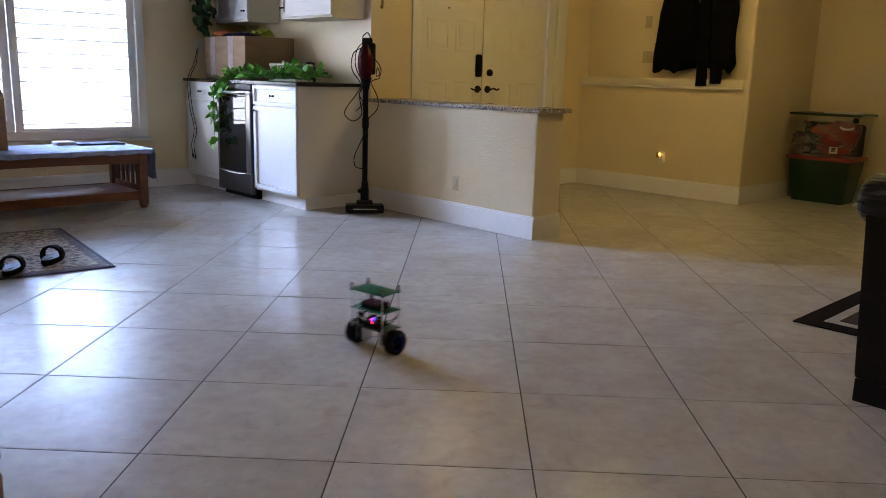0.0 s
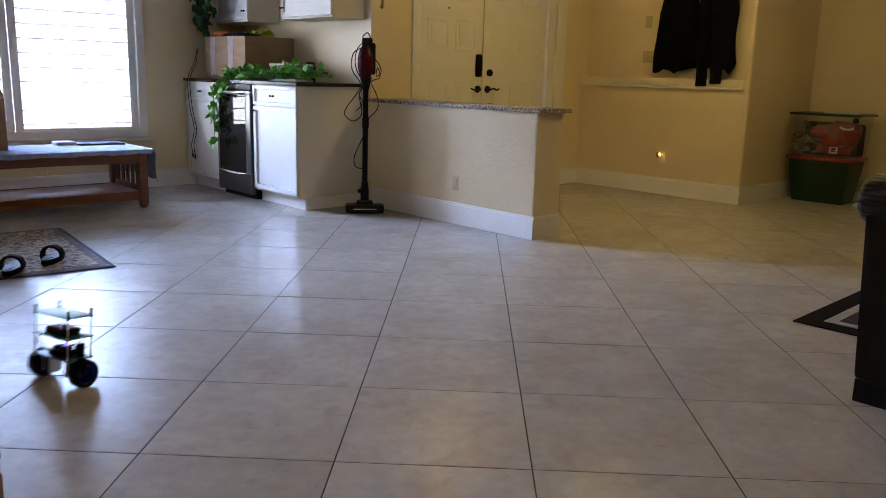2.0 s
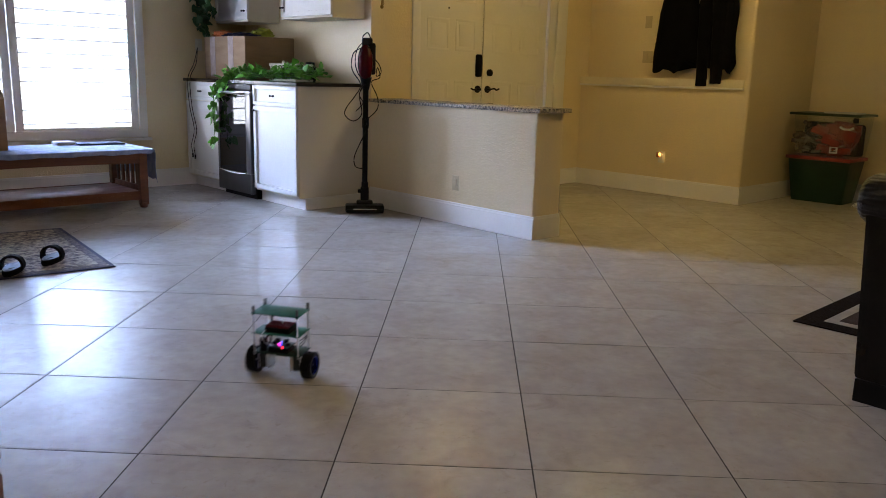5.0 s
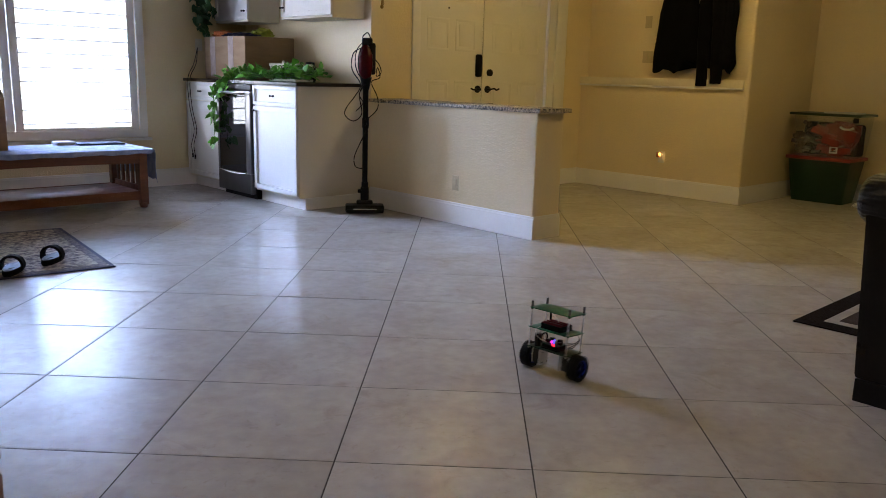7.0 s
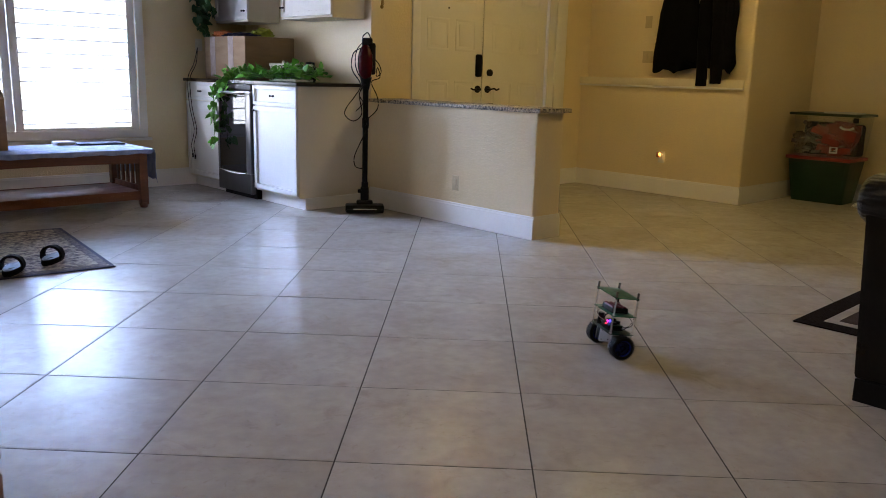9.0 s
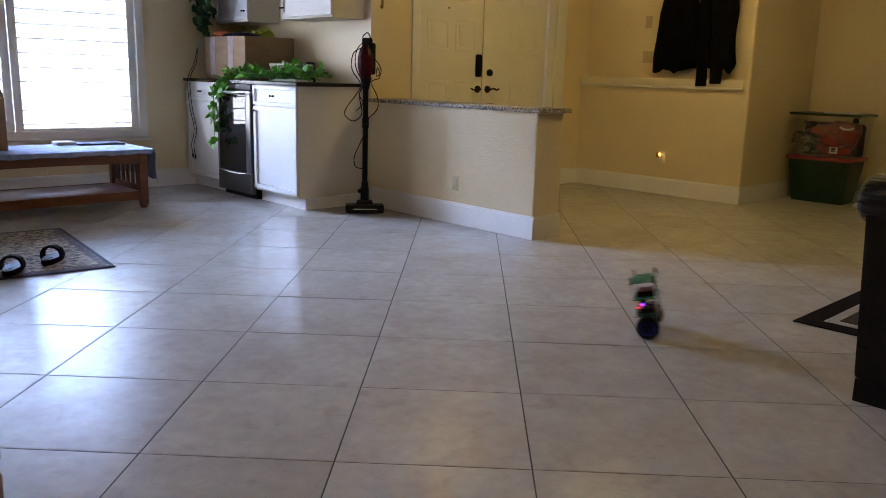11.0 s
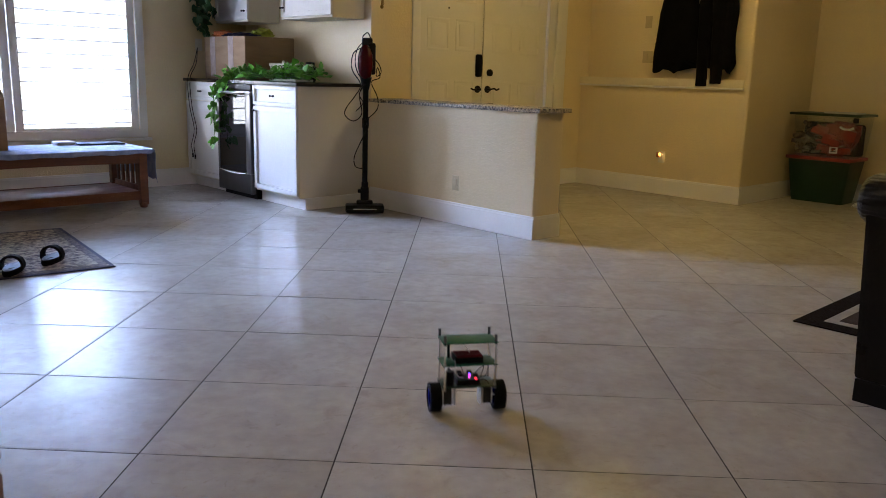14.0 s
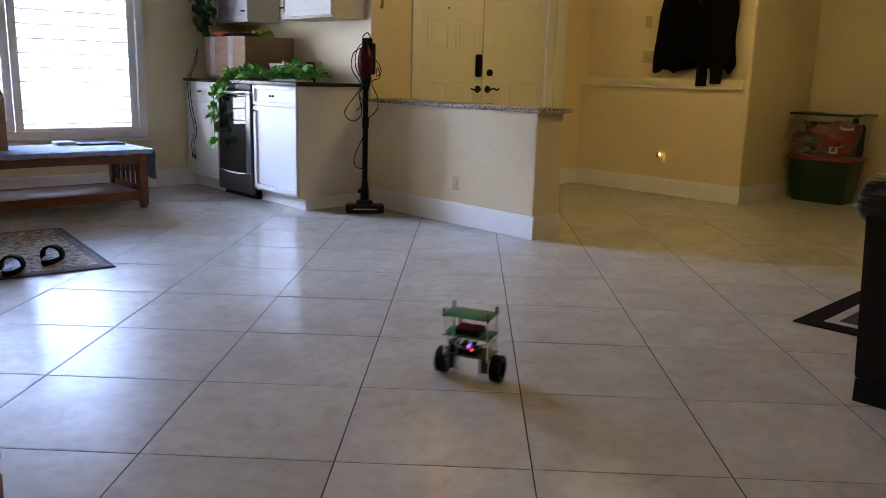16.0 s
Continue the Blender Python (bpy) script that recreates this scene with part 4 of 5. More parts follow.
# dark block behind the clutter, so that the bin's inside looks shaded
bm = B()
box(bm, BX0 + 0.05, BY0 + 0.20, 0.472, BX1 - 0.01, BY1 - 0.06, 0.80, 0.03)
for v in bm.verts:
    v.co += Vector((noise.noise(v.co * 11), noise.noise(v.co * 13), noise.noise(v.co * 9))) * 0.02
part("contents", bm, RUG_BROWN, tote, "dark backing added for the bin's shaded inside")
for k in range(60):
    x, z = rng.uniform(-1.76, -1.24), rng.uniform(0.50, 0.80)
    red = x > -1.55 and rng.random() < 0.75
    mat = RED_LID if red else rng.choice((BLACK, GREY_STUFF, BLACK, RUG_MID, RUG_MID, GREY_STUFF))
    w, h = (rng.uniform(0.05, 0.10), rng.uniform(0.02, 0.05)) if red else (rng.uniform(0.02, 0.06), rng.uniform(0.010, 0.03))
    y = BY0 + 0.05 + rng.uniform(0.0, 0.14)
    bm = B()
    if not red and k % 3 == 0:
        lathe(bm, [(0.4 * h, -w), (h, -0.8 * w), (h, 0.8 * w), (0.4 * h, w)], 12, pose(x, y, z, 0, 60 + 50 * rng.random(), rng.uniform(0, 90)))
    else:
        box(bm, -w, -0.04, -h, w, 0.04, h, 0.006, pose(x, y, z, rng.uniform(-15, 15), rng.uniform(-25, 25), rng.uniform(-20, 20)))
        for v in bm.verts:
            v.co += Vector((noise.noise(v.co * 23), noise.noise(v.co * 19 + Vector((5, 0, 0))), noise.noise(v.co * 21))) * 0.012
    part("contents", bm, mat, tote)
bm = B()
tube(bm, [(-1.33, BY0 + 0.03, 0.775), (-1.29, BY0 + 0.03, 0.755), (-1.24, BY0 + 0.03, 0.752), (-1.20, BY0 + 0.03, 0.77)], 0.012, 8)
part("contents", bm, PAPER, tote, "pale curved handle")
bm = B()
box(bm, -1.52, BY0 + 0.06, 0.901, -1.20, BY0 + 0.30, 0.915, 0.003)
tagged(part("paper_stack", bm, PAPER), "loose white papers on the bin's lid", "paper")
heap("floor_cloth", "grey cloth lying on the floor beside the bin", "cloth", PAPER, (-1.02, 6.22, 0.0), (0.11, 0.06, 0.03), 2.2)


# ---------------------------------------------------------------- sofa and its rug
def sofa():
    s = thing("leather_sofa", "black leather sofa with a rolled pleated arm", "sofa")
    X0, Y0, depth, length = 0.850, 0.925, 0.95, 2.1

    def rounded(name, x0, y0, z0, x1, y1, z1, r):
        bm = B()
        box(bm, x0, y0, z0, x1, y1, z1, r)
        return part(name, bm, LEATHER, s)

    for y in (Y0, Y0 + length - 0.22):
        bm = B()
        box(bm, X0 - 0.0, y, 0.09, X0 + depth, y + 0.22, 0.74, 0.02)
        for v in bm.verts:
            if v.co.x < X0 + 0.1:
                v.co.x -= 0.038 * max(0.0, v.co.z - 0.09) / 0.65
        arm = part("arm", bm, LEATHER, s)
        bm = B()
        n = 120
        rings = []
        for x, r in ((X0 - 0.084, 0.012), (X0 - 0.081, 0.05), (X0 - 0.070, 0.082), (X0 - 0.045, 0.100), (X0 + 0.03, 0.106), (X0 + depth, 0.106)):
            ring = []
            for k in range(n):
                a = 2 * math.pi * k / n
                pleat = 1 + (0.018 * math.cos(a * 31) + 0.012 * math.cos(a * 13 + 1) if 0.03 < r < 0.104 else 0.0)
                ring.append(bm.verts.new((x, y + 0.10 + r * 1.15 * pleat * math.cos(a), 0.764 + r * 0.92 * pleat * math.sin(a))))
            rings.append(ring)
        for a, b in zip(rings, rings[1:]):
            for k in range(n):
                bm.faces.new((a[k], a[(k + 1) % n], b[(k + 1) % n], b[k]))
        bm.faces.new(rings[0])
        bm.faces.new(rings[-1])
        bmesh.ops.recalc_face_normals(bm, faces=bm.faces)
        part("arm_roll", bm, LEATHER, arm, "rolled arm with gathered pleats")
    rounded("base_skirt", X0 + 0.006, Y0 + 0.006, 0.0, X0 + depth, Y0 + length - 0.006, 0.09, 0.004)
    rounded("seat_base", X0 + 0.03, Y0 + 0.22, 0.09, X0 + depth, Y0 + length - 0.22, 0.30, 0.02)
    rounded("backrest", X0 + depth - 0.25, Y0 + 0.22, 0.30, X0 + depth, Y0 + length - 0.22, 0.92, 0.06)
    half = (length - 0.44) / 2
    for k in range(2):
        rounded("seat_cushion", X0 + 0.02, Y0 + 0.222 + k * half, 0.30, X0 + depth - 0.25, Y0 + 0.218 + (k + 1) * half, 0.46, 0.05)


sofa()
mat2 = thing("area_rug", "dark brown rug with a cream inner border on the tiles", "rug", pose(0.25, 1.78, 0, 0, 0, 1))
bm = B()
box(bm, 0, 0, 0.001, 2.2, 1.6, 0.008, 0.003)
part("edge", bm, RUG_BROWN, mat2)
bm = B()
box(bm, 0.11, 0.11, 0.008, 2.09, 1.49, 0.010, 0.001)
part("border", bm, RUG_CREAM, mat2, "cream border band")
bm = B()
box(bm, 0.165, 0.165, 0.010, 2.035, 1.435, 0.012, 0.001)
part("field", bm, RUG_MID, mat2)

# ---------------------------------------------------------------- wooden chair beside the camera
chair = thing("wooden_chair", "dark brown wooden chair standing on the tiles", "chair")
cx, cy = -0.222, -1.752
for dx, dy in ((0, 0), (-0.42, 0), (0, -0.42), (-0.42, -0.42)):
    bm = B()
    lathe(bm, [(0.018, 0), (0.026, 0.02), (0.028, 0.16), (0.020, 0.175), (0.020, 0.19), (0.030, 0.21), (0.024, 0.30), (0.022, 0.40)], 18, pose(cx + dx, cy + dy, 0))
    part("leg", bm, WOOD, chair)
bm = B()
box(bm, cx - 0.46, cy - 0.46, 0.40, cx + 0.004, cy + 0.004, 0.425, 0.006)
part("seat", bm, WOOD, chair)


# ---------------------------------------------------------------- balancing robot
RADIUS, TRACK = 0.052, 0.233


def balancing_robot():
    """Its origin is the middle of the axle; it looks to +x."""
    r = thing("balancing_robot", "two-wheeled balancing robot of stacked green boards and black wheels", "robot", pose(0, 0, RADIUS))
    px, py = 0.056, 0.098
    for name, z, lab in (("lower_board", 0.050, ""), ("middle_board", 0.130, ""), ("top_board", 0.210, "plain green top board")):
        bm = B()
        box(bm, -px, -py, z - 0.0016, px, py, z + 0.0016, 0.0006)
        part(name, bm, DARK_BOARD if z < 0.1 else BOARD, r, lab)
    for sx in (-1, 1):
        for sy in (-1, 1):
            x, y = sx * (px - 0.006), sy * (py - 0.007)
            bm = B()
            rod(bm, (x, y, 0.040), (x, y, 0.216), 0.0026, seg=10)
            rodpart = part("standoff_rod", bm, SILVER, r)
            for z in (0.050, 0.130, 0.210):
                bm = B()
                rod(bm, (x, y, z - 0.007), (x, y, z + 0.006), 0.0052, seg=6)
                part("nut", bm, SILVER if z < 0.2 else BLACK, rodpart)
            bm = B()
            rod(bm, (x, y, 0.206), (x, y, 0.238), 0.0050, seg=10)
            part("cap", bm, STEEL, rodpart)
    for s in (-1, 1):
        bm = B()
        box(bm, -0.019, s * 0.072 - 0.017, -0.023, 0.023, s * 0.072 + 0.014, 0.034, 0.003)
        motor = part("motor", bm, GEARBOX, r, "black square stepper motor")
        for y in (s * 0.072 - 0.018, s * 0.072 + 0.015):
            bm = B()
            box(bm, -0.020, y - 0.003, -0.024, 0.024, y + 0.003, 0.035, 0.003)
            part("end_cap", bm, SILVER, motor, "bare metal end cap")
        bm = B()
        box(bm, -0.023, s * 0.046 - 0.0015, -0.027, 0.027, s * 0.046 + 0.0015, 0.048, 0.0008)
        box(bm, -0.023, min(s * 0.046, s * 0.088), 0.0435, 0.027, max(s * 0.046, s * 0.088), 0.048, 0.0008)
        bracket = part("motor_bracket", bm, SILVER, r, "bare metal bracket")
        for x, z in ((-0.014, -0.016), (0.018, -0.016), (-0.014, 0.026), (0.018, 0.026)):
            bm = B()
            rod(bm, (x, s * 0.0445 - s * 0.001, z), (x, s * 0.0425, z), 0.0028, seg=8)
            part("screw", bm, BLACK, bracket)
        bm = B()
        rod(bm, (0, s * 0.085, 0), (0, s * 0.112, 0), 0.0030, seg=10)
        part("axle", bm, SILVER, r)
        bm = B()
        lathe(bm, [(0.036, -0.021), (0.046, -0.021), (0.0505, -0.016), (0.052, -0.008), (0.052, 0.008), (0.0505, 0.016), (0.046, 0.021), (0.036, 0.021), (0.034, 0.0), (0.036, -0.021)],
              32, pose(0, 0, 0, 90, 0, 0))
        wheel = part("wheel", bm, RUBBER, r, "black rubber wheel")
        wheel.location = (0, s * TRACK / 2, 0)
        tread = B()
        for k in range(36):
            box(tread, -0.0025, -0.019, 0.0505, 0.0025, 0.019, 0.0526, 0, Matrix.Rotation(2 * math.pi * k / 36, 4, "Y"))
        part("tread", tread, RUBBER, wheel)
        bm = B()
        lathe(bm, [(0.0315, -0.015), (0.0365, -0.018), (0.0365, 0.018), (0.0315, 0.015), (0.0315, -0.015)], 28, pose(0, 0, 0, 90, 0, 0))
        part("rim", bm, BLUE_HUB, wheel, "dark blue rim")
        bm = B()
        lathe(bm, [(0.001, -0.004), (0.022, -0.004), (0.0318, 0.002), (0.0318, 0.006), (0.022, 0.001), (0.009, 0.004), (0.006, 0.012), (0.001, 0.013)], 28,
              pose(0, 0, 0, -90 * s, 0, 0))
        part("hub_disc", bm, HUB_DISC, wheel, "glossy dark hub disc")
    # battery holder with three cells
    bm = B()
    box(bm, -0.036, -0.050, 0.1316, 0.036, 0.050, 0.14, 0.002)
    box(bm, -0.036, -0.050, 0.14, 0.036, -0.047, 0.156, 0.001)
    box(bm, -0.036, 0.047, 0.14, 0.036, 0.050, 0.156, 0.001)
    box(bm, -0.0375, -0.050, 0.1316, -0.0345, 0.050, 0.153, 0.001)
    box(bm, 0.0345, -0.050, 0.1316, 0.0375, 0.050, 0.153, 0.001)
    holder = part("battery_holder", bm, BLACK, r)
    for x in (-0.023, 0.0, 0.023):
        bm = B()
        rod(bm, (x, -0.046, 0.15), (x, 0.046, 0.15), 0.0108, seg=16)
        part("battery", bm, BATTERY, holder, "dark red battery cell")
    # controller stack with its lights
    bm = B()
    box(bm, -0.034, -0.042, 0.0516, 0.038, 0.042, 0.056, 0.001)
    box(bm, -0.030, -0.040, 0.056, 0.034, 0.040, 0.071, 0.003)
    ctl = part("controller", bm, BLACK, r)
    bm = B()
    box(bm, -0.032, -0.042, 0.071, 0.040, 0.042, 0.074, 0.0006)
    shield = part("sensor_board", bm, DARK_BOARD, ctl)
    for x, y, w, h in ((-0.018, -0.026, 0.008, 0.014), (-0.018, 0.012, 0.008, 0.014), (0.006, -0.026, 0.008, 0.012), (0.006, 0.030, 0.008, 0.010)):
        bm = B()
        box(bm, x - w, y - w, 0.074, x + w, y + w, 0.074 + h, 0.001)
        part("driver_chip", bm, BLACK, shield)
    for mat, x, y, z in ((LED_PINK, 0.027, 0.002, 0.085), (LED_BLUE, 0.017, 0.006, 0.087), (LED_RED, 0.043, 0.023, 0.077)):
        bm = B()
        ball(bm, (x, y, z), 0.0040)
        rod(bm, (x, y, z), (x * 0.93, y, 0.072), 0.0012, seg=6)
        part("led", bm, mat, shield, "lit indicator light")
    bm = B()
    ring = [(-0.010 + 0.022 * math.cos(2 * math.pi * k / 12), -0.062, 0.080 + 0.020 * math.sin(2 * math.pi * k / 12)) for k in range(13)]
    tube(bm, ring, 0.0032, 7)
    part("cable_coil", bm, BLACK, r)
    bm = B()
    rod(bm, (0.026, -0.066, 0.0516), (0.026, -0.066, 0.102), 0.014, 0.014, 16)
    part("capacitor", bm, BLACK, r)
    loops = (([(0.03, -0.05, 0.13), (0.062, -0.055, 0.115), (0.052, -0.045, 0.075), (0.030, -0.02, 0.06)], WHITE_PLASTIC),
             ([(0.034, -0.040, 0.13), (0.066, -0.030, 0.105), (0.055, -0.028, 0.08), (0.028, -0.01, 0.064)], RED),
             ([(-0.03, 0.04, 0.13), (-0.060, 0.062, 0.11), (-0.055, 0.075, 0.07), (-0.02, 0.055, 0.045)], BLACK),
             ([(-0.03, 0.03, 0.045), (-0.058, 0.058, 0.06), (-0.045, 0.088, 0.085), (-0.02, 0.075, 0.05), (-0.02, 0.04, 0.045)], BLACK),
             ([(0.0, -0.03, 0.197), (0.01, -0.02, 0.185), (0.0, 0.0, 0.165), (0.0, 0.01, 0.148)], WHITE_PLASTIC),
             ([(0.02, 0.03, 0.05), (0.045, 0.055, 0.055), (0.025, 0.075, 0.03), (0.01, 0.07, 0.01)], RED))
    for pts, mat in loops:
        bm = B()
        tube(bm, [(x, y, z + (0.010 if z > 0.1 else 0.018)) for x, y, z in pts], 0.0012, 6)
        part("wire", bm, mat, r)
    bm = B()
    rod(bm, (-0.040, -0.060, 0.131), (-0.040, -0.060, 0.180), 0.0045, seg=10)
    part("antenna", bm, BLACK, r)
    return r


robot = balancing_robot()

# ---------------------------------------------------------------- floor tiles, laid diagonally
SIDE = 0.61


def tile_bm():
    bm = B()
    h = SIDE / 2 - 0.0020
    rings = [[bm.verts.new((x * g, y * g, z)) for x, y in ((-1, -1), (1, -1), (1, 1), (-1, 1))] for g, z in ((h, -0.007), (h, -0.0020), (h - 0.0008, -0.0006), (h - 0.0024, 0.0))]
    for a, b in zip(rings, rings[1:]):
        for k in range(4):
            bm.faces.new((a[k], a[(k + 1) % 4], b[(k + 1) % 4], b[k]))
    bm.faces.new(rings[-1])
    return bm


tile_data = mesh_of("tile", tile_bm(), TILE, False)
rng = random.Random(2)
rest = B()
for i in range(-16, 18):
    for j in range(-16, 18):
        u, v = (i + 0.5) * SIDE, (j + 0.5) * SIDE
        x, y = (u - v) / math.sqrt(2), (u + v) / math.sqrt(2)
        if not (-6.6 < x < 5.6 and -5.6 < y < 7.2):
            continue
        m = pose(x, y, rng.uniform(-0.0003, 0.0003), rng.gauss(0, 0.05), rng.gauss(0, 0.05), 45 + 90 * rng.randrange(4))
        if -6.6 < x < 2.6 and -3.3 < y < 7.2:
            ob = new("tile", tile_data)
            ob.parent = floor
            ob.matrix_world = m
        else:
            one = tile_bm()
            bmesh.ops.transform(one, matrix=m, verts=one.verts)
            data = bpy.data.meshes.new("spare")
            one.to_mesh(data)
            one.free()
            rest.from_mesh(data)
ob = new("tile_rest", mesh_of("tile_rest", rest, TILE, False))
ob.parent = floor
tagged(ob, kind="stuff")


# ---------------------------------------------------------------- what moves
def ride(x, y, heading, lean):
    """The robot's pose: where it stands, where it looks, and how far it leans that way."""
    return Matrix.Translation((x, y, RADIUS)) @ Matrix.Rotation(radians(heading), 4, "Z") @ Matrix.Rotation(radians(lean), 4, "Y")


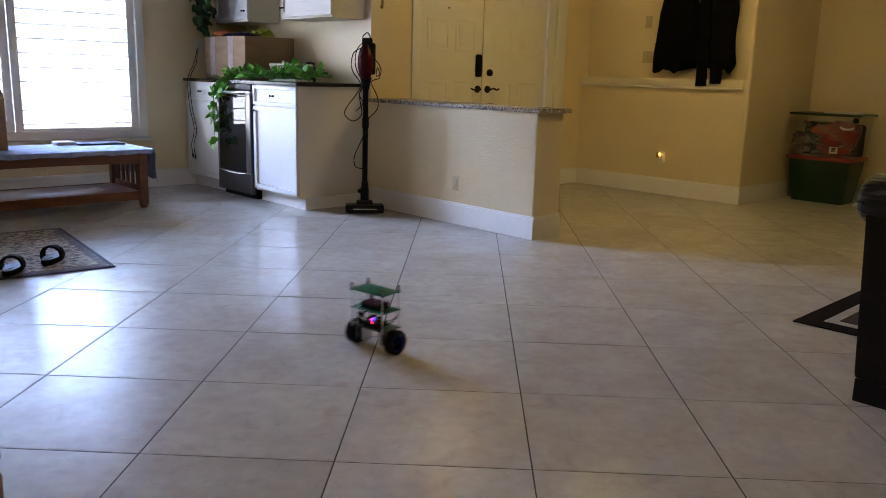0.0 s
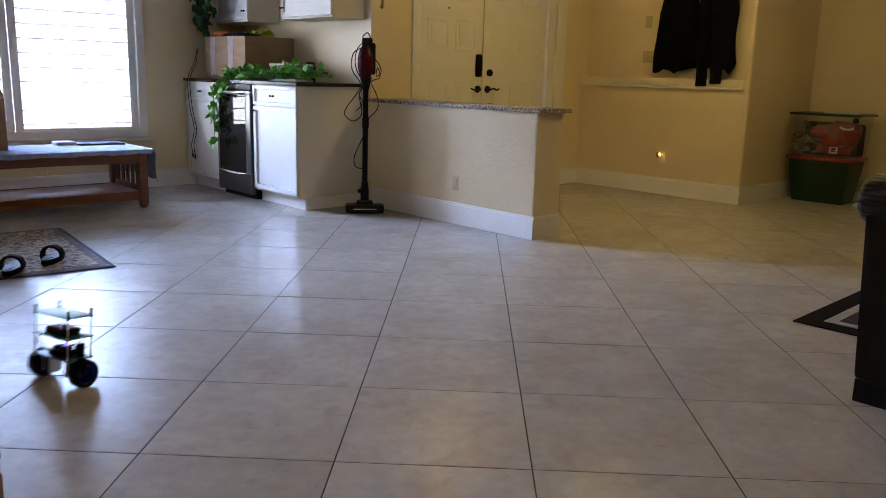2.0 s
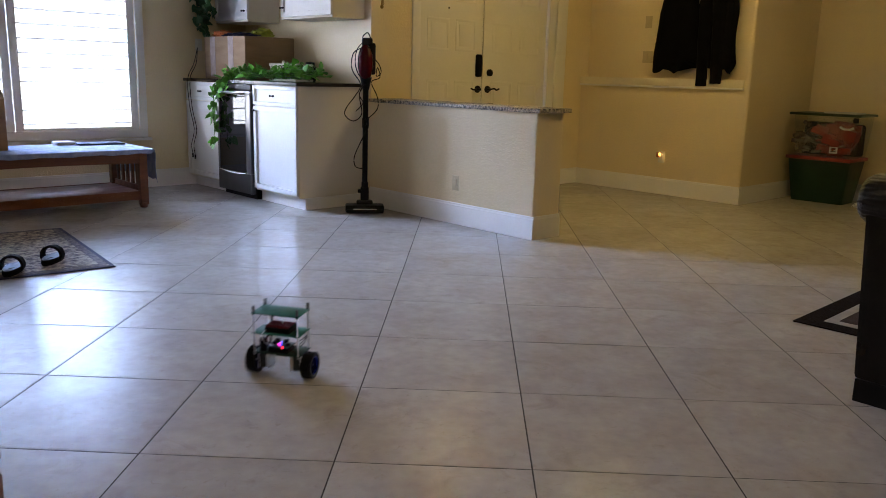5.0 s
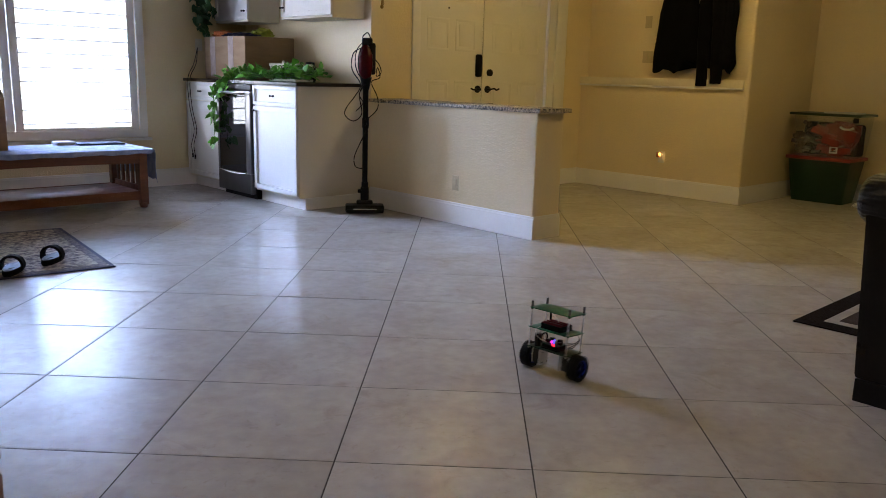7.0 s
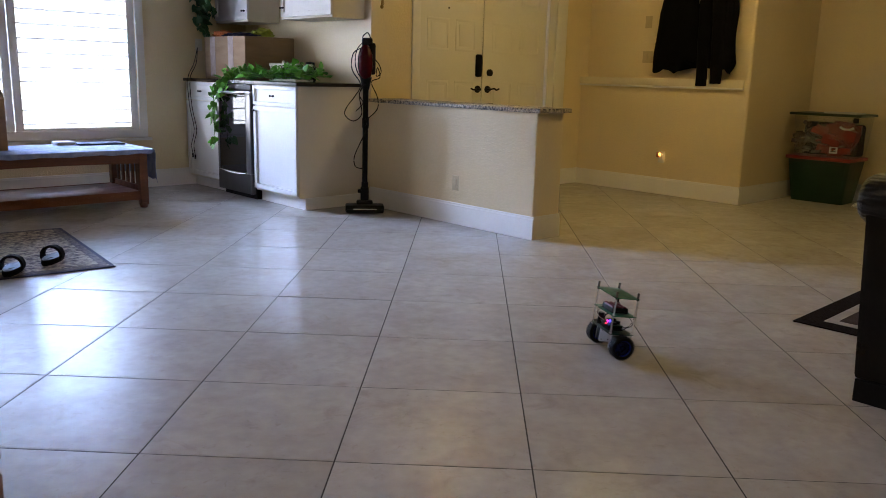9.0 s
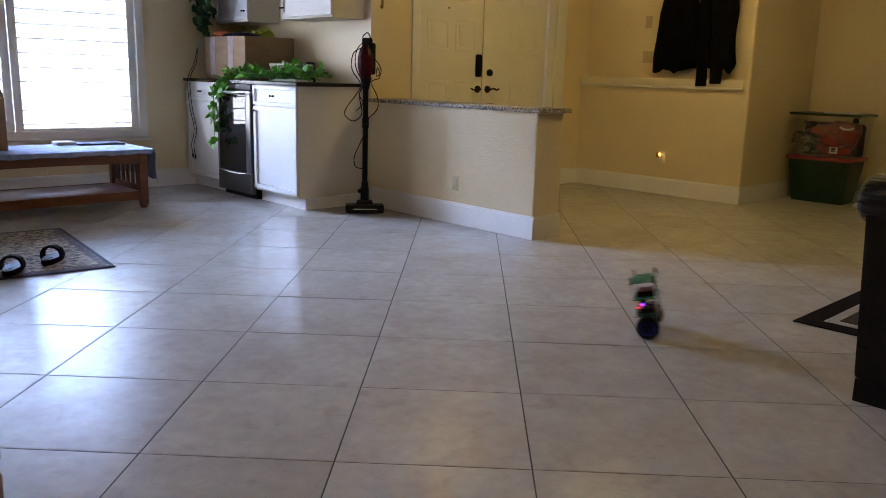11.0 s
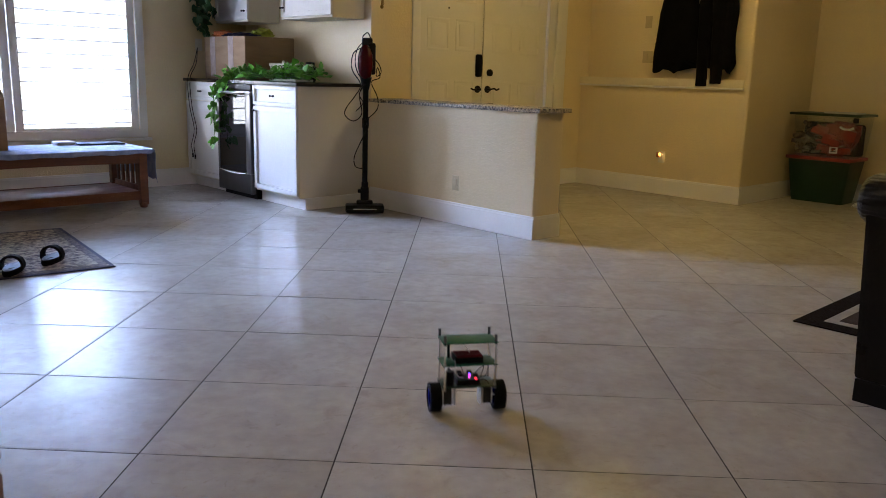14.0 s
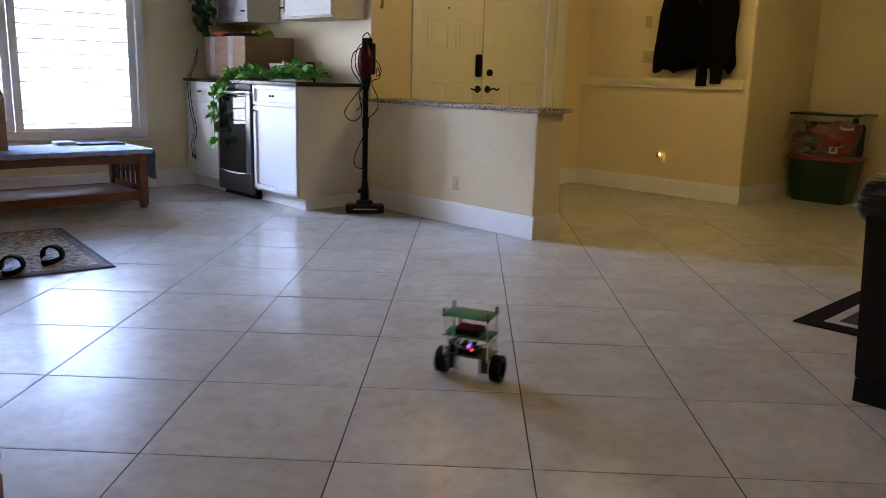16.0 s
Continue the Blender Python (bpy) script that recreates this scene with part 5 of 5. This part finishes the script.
def motions():
    rows = [
        (0.0, ride(-0.755, -0.105, -82.7, 1.5)), (0.1, ride(-0.745, -0.229, -70.8, 1.4)), (0.2, ride(-0.698, -0.357, -56.0, -1.4)),
        (0.3, ride(-0.609, -0.474, -40.8, -4.6)), (0.4, ride(-0.500, -0.565, -28.3, -5.5)), (0.5, ride(-0.390, -0.645, -37.9, -6.5)),
        (0.6, ride(-0.292, -0.738, -54.9, -7.0)), (0.7, ride(-0.227, -0.849, -70.2, -7.5)), (0.8, ride(-0.207, -0.969, -86.1, -8.1)),
        (0.9, ride(-0.218, -1.087, -103.2, -7.1)), (1.0, ride(-0.245, -1.194, -121.6, -4.2)), (1.1, ride(-0.305, -1.283, -139.9, -2.1)),
        (1.2, ride(-0.394, -1.349, -152.8, -0.6)), (1.3, ride(-0.494, -1.398, -158.0, 1.5)), (1.4, ride(-0.592, -1.441, -162.3, 1.8)),
        (1.5, ride(-0.692, -1.478, -172.9, -0.8)), (1.6, ride(-0.803, -1.498, -187.9, 1.0)), (1.7, ride(-0.918, -1.486, -203.6, 3.0)),
        (1.8, ride(-1.026, -1.439, -219.3, 5.0)), (1.9, ride(-1.119, -1.363, -235.1, 7.1)), (2.0, ride(-1.197, -1.262, -251.5, 5.6)),
        (2.1, ride(-1.243, -1.143, -268.0, 5.5)), (2.2, ride(-1.233, -1.021, -284.1, 2.9)), (2.3, ride(-1.185, -0.907, -299.9, 0.5)),
        (2.4, ride(-1.118, -0.807, -317.0, 0.5)), (2.5, ride(-1.022, -0.732, -335.7, 1.6)), (2.6, ride(-0.909, -0.687, -352.7, 2.9)),
        (2.7, ride(-0.792, -0.673, -367.2, 3.0)), (2.8, ride(-0.671, -0.694, -382.2, 1.0)), (2.9, ride(-0.555, -0.738, -389.7, -0.1)),
        (3.0, ride(-0.438, -0.780, -373.0, 0.8)), (3.1, ride(-0.313, -0.798, -360.6, 1.2)), (3.2, ride(-0.189, -0.783, -346.4, 1.5)),
        (3.3, ride(-0.073, -0.733, -330.1, 1.8)), (3.4, ride(0.021, -0.650, -311.6, 2.9)), (3.5, ride(0.090, -0.544, -293.1, 5.2)),
        (3.6, ride(0.136, -0.421, -276.5, 5.6)), (3.7, ride(0.150, -0.286, -261.0, 3.5)), (3.8, ride(0.124, -0.153, -245.6, 2.2)),
        (3.9, ride(0.062, -0.033, -230.5, 4.6)), (4.0, ride(-0.032, 0.069, -215.5, 7.9)), (4.1, ride(-0.152, 0.144, -200.0, 7.6)),
        (4.2, ride(-0.289, 0.196, -184.9, 7.0)), (4.3, ride(-0.425, 0.186, -169.0, 6.3)), (4.4, ride(-0.553, 0.139, -153.1, 5.7)),
        (4.5, ride(-0.664, 0.058, -137.2, 5.0)), (4.6, ride(-0.748, -0.052, -121.3, 4.3)), (4.7, ride(-0.800, -0.181, -105.4, 3.7)),
        (4.8, ride(-0.815, -0.321, -89.5, 3.0)), (4.9, ride(-0.792, -0.460, -73.6, 2.6)), (5.0, ride(-0.733, -0.588, -57.7, 2.3)),
        (5.1, ride(-0.641, -0.696, -41.8, 1.9)), (5.2, ride(-0.523, -0.775, -25.9, 1.5)), (5.3, ride(-0.389, -0.820, -10.0, 1.1)),
        (5.4, ride(-0.248, -0.828, 5.9, 0.8)), (5.5, ride(-0.111, -0.797, 21.8, 0.4)), (5.6, ride(0.012, -0.731, 37.7, 0.0)),
        (5.7, ride(0.112, -0.634, 53.6, -2.5)), (5.8, ride(0.180, -0.515, 69.5, -5.0)), (5.9, ride(0.213, -0.382, 85.4, -7.5)),
        (6.0, ride(0.208, -0.247, 101.3, -10.0)), (6.1, ride(0.165, -0.118, 117.2, -13.0)), (6.2, ride(0.089, -0.008, 133.1, -16.0)),
        (6.3, ride(-0.016, 0.077, 149.0, -19.0)), (6.4, ride(-0.077, 0.096, 168.0, -20.1)), (6.5, ride(-0.121, 0.106, 185.7, -21.1)),
        (6.6, ride(-0.140, 0.109, 204.0, -22.2)), (6.7, ride(-0.133, 0.120, 223.2, -22.0)), (6.8, ride(-0.109, 0.151, 241.0, -18.1)),
        (6.9, ride(-0.080, 0.203, 256.7, -10.8)), (7.0, ride(-0.062, 0.264, 272.8, -3.6)), (7.1, ride(-0.066, 0.322, 290.0, 1.4)),
        (7.2, ride(-0.082, 0.368, 305.3, 5.1)), (7.3, ride(-0.104, 0.401, 319.7, 7.1)), (7.4, ride(-0.124, 0.420, 335.5, 7.5)),
        (7.5, ride(-0.133, 0.429, 350.8, 7.5)), (7.6, ride(-0.128, 0.435, 367.1, 7.0)), (7.7, ride(-0.112, 0.443, 385.2, 5.9)),
        (7.8, ride(-0.089, 0.457, 403.4, 4.5)), (7.9, ride(-0.062, 0.483, 421.1, 2.1)), (8.0, ride(-0.036, 0.515, 438.3, -1.5)),
        (8.1, ride(-0.023, 0.550, 454.4, -4.2)), (8.2, ride(-0.027, 0.587, 468.9, -4.9)), (8.3, ride(-0.040, 0.619, 483.1, -4.4)),
        (8.4, ride(-0.055, 0.641, 497.7, -4.1)), (8.5, ride(-0.068, 0.654, 513.1, -4.4)), (8.6, ride(-0.075, 0.660, 529.3, -3.8)),
        (8.7, ride(-0.081, 0.662, 546.7, -3.9)), (8.8, ride(-0.093, 0.665, 567.0, -6.8)), (8.9, ride(-0.097, 0.671, 586.3, -8.4)),
        (9.0, ride(-0.083, 0.679, 600.8, -6.5)), (9.1, ride(-0.069, 0.693, 615.5, -3.8)), (9.2, ride(-0.058, 0.706, 634.1, -1.0)),
        (9.3, ride(-0.039, 0.682, 650.5, -0.9)), (9.4, ride(-0.013, 0.660, 666.8, -0.7)), (9.5, ride(0.020, 0.641, 683.2, -0.6)),
        (9.6, ride(0.061, 0.625, 699.6, -0.5)), (9.7, ride(0.109, 0.617, 715.9, -0.4)), (9.8, ride(0.162, 0.618, 732.3, -0.3)),
        (9.9, ride(0.219, 0.633, 748.7, -0.1)), (10.0, ride(0.274, 0.662, 765.0, -0.0)), (10.1, ride(0.323, 0.707, 781.4, 1.1)),
        (10.2, ride(0.359, 0.767, 797.8, 2.2)), (10.3, ride(0.378, 0.837, 814.1, 3.4)), (10.4, ride(0.374, 0.915, 830.5, 4.5)),
        (10.5, ride(0.344, 0.991, 846.9, 5.6)), (10.6, ride(0.288, 1.058, 863.2, 6.7)), (10.7, ride(0.207, 1.106, 879.6, 7.9)),
        (10.8, ride(0.105, 1.127, 896.0, 9.0)), (10.9, ride(-0.008, 1.114, 912.3, 10.7)), (11.0, ride(-0.124, 1.061, 928.7, 12.4)),
        (11.1, ride(-0.228, 0.967, 945.1, 14.1)), (11.2, ride(-0.308, 0.833, 961.4, 15.8)), (11.3, ride(-0.351, 0.667, 977.8, 17.5)),
        (11.4, ride(-0.361, 0.489, 992.5, 11.0)), (11.5, ride(-0.343, 0.313, 1007.6, 4.4)), (11.6, ride(-0.280, 0.147, 1022.8, -2.0)),
        (11.7, ride(-0.173, 0.006, 1038.8, -5.0)), (11.8, ride(-0.037, -0.098, 1055.5, -8.0)), (11.9, ride(0.114, -0.158, 1071.5, -10.5)),
        (12.0, ride(0.266, -0.173, 1085.7, -11.8)), (12.1, ride(0.399, -0.149, 1100.5, -10.9)), (12.2, ride(0.503, -0.098, 1119.2, -7.0)),
        (12.3, ride(0.582, -0.027, 1139.1, -2.9)), (12.4, ride(0.638, 0.061, 1156.7, -1.2)), (12.5, ride(0.663, 0.159, 1171.1, 1.0)),
        (12.6, ride(0.660, 0.258, 1185.1, 6.0)), (12.7, ride(0.630, 0.352, 1201.0, 9.0)), (12.8, ride(0.572, 0.439, 1217.2, 11.0)),
        (12.9, ride(0.486, 0.513, 1232.5, 11.2)), (13.0, ride(0.381, 0.559, 1246.9, 10.9)), (13.1, ride(0.262, 0.574, 1261.2, 10.8)),
        (13.2, ride(0.135, 0.558, 1277.0, 9.5)), (13.3, ride(0.006, 0.504, 1296.0, 5.5)), (13.4, ride(-0.103, 0.415, 1315.3, 1.4)),
        (13.5, ride(-0.172, 0.302, 1331.7, 0.0)), (13.6, ride(-0.209, 0.177, 1346.2, 0.0)), (13.7, ride(-0.216, 0.052, 1360.6, -0.5)),
        (13.8, ride(-0.185, -0.070, 1376.6, -2.0)), (13.9, ride(-0.118, -0.182, 1393.0, -2.9)), (14.0, ride(-0.025, -0.268, 1408.1, -2.6)),
        (14.1, ride(0.087, -0.323, 1423.1, -3.0)), (14.2, ride(0.211, -0.346, 1438.6, -3.4)), (14.3, ride(0.332, -0.334, 1455.0, -1.9)),
        (14.4, ride(0.437, -0.287, 1473.2, 1.5)), (14.5, ride(0.528, -0.212, 1491.4, 3.5)), (14.6, ride(0.606, -0.120, 1508.1, 1.9)),
        (14.7, ride(0.656, -0.008, 1524.0, 1.0)), (14.8, ride(0.666, 0.117, 1539.9, 5.0)), (14.9, ride(0.644, 0.237, 1554.1, 10.0)),
        (15.0, ride(0.591, 0.345, 1567.6, 13.0)), (15.1, ride(0.505, 0.437, 1583.1, 11.5)), (15.2, ride(0.395, 0.505, 1599.4, 9.4)),
        (15.3, ride(0.269, 0.539, 1615.4, 7.9)), (15.4, ride(0.136, 0.535, 1631.1, 6.1)), (15.5, ride(0.008, 0.498, 1647.5, 4.0)),
        (15.6, ride(-0.110, 0.435, 1664.7, 1.4)), (15.7, ride(-0.199, 0.341, 1682.3, -0.6)), (15.8, ride(-0.249, 0.222, 1699.2, -0.6)),
        (15.9, ride(-0.265, 0.100, 1715.0, 1.1)), (16.0, ride(-0.251, -0.024, 1732.9, 3.5)),
    ]
    walk(robot, rows)
    # the wheels roll by the way that each one covers on the floor
    times = [t for t, _ in rows]
    xs, ys = [m.translation.x for _, m in rows], [m.translation.y for _, m in rows]
    hs, last = [], None
    for _, m in rows:
        a = math.atan2(m[1][0], m[0][0])
        if last is not None:
            a += 2 * math.pi * round((last - a) / (2 * math.pi))
        hs.append(a)
        last = a
    wheels = [o for o in robot.children if o.name.startswith("wheel")]
    for wheel in wheels:
        off = wheel.location.y
        turn, keys, before = 0.0, [], None
        for k in range(int(16.0 * FPS) + 1):
            t = k / FPS
            x, y, h = (np.interp(t, times, v) for v in (xs, ys, hs))
            if before is not None:
                way = (x - before[0]) * math.cos(h) + (y - before[1]) * math.sin(h) - off * (h - before[2])
                turn += max(-1.4, min(1.4, way / RADIUS))
            before = (x, y, h)
            keys.append((t, Matrix.Translation((0, off, 0)) @ Matrix.Rotation(turn, 4, "Y")))
        walk(wheel, keys)


motions()
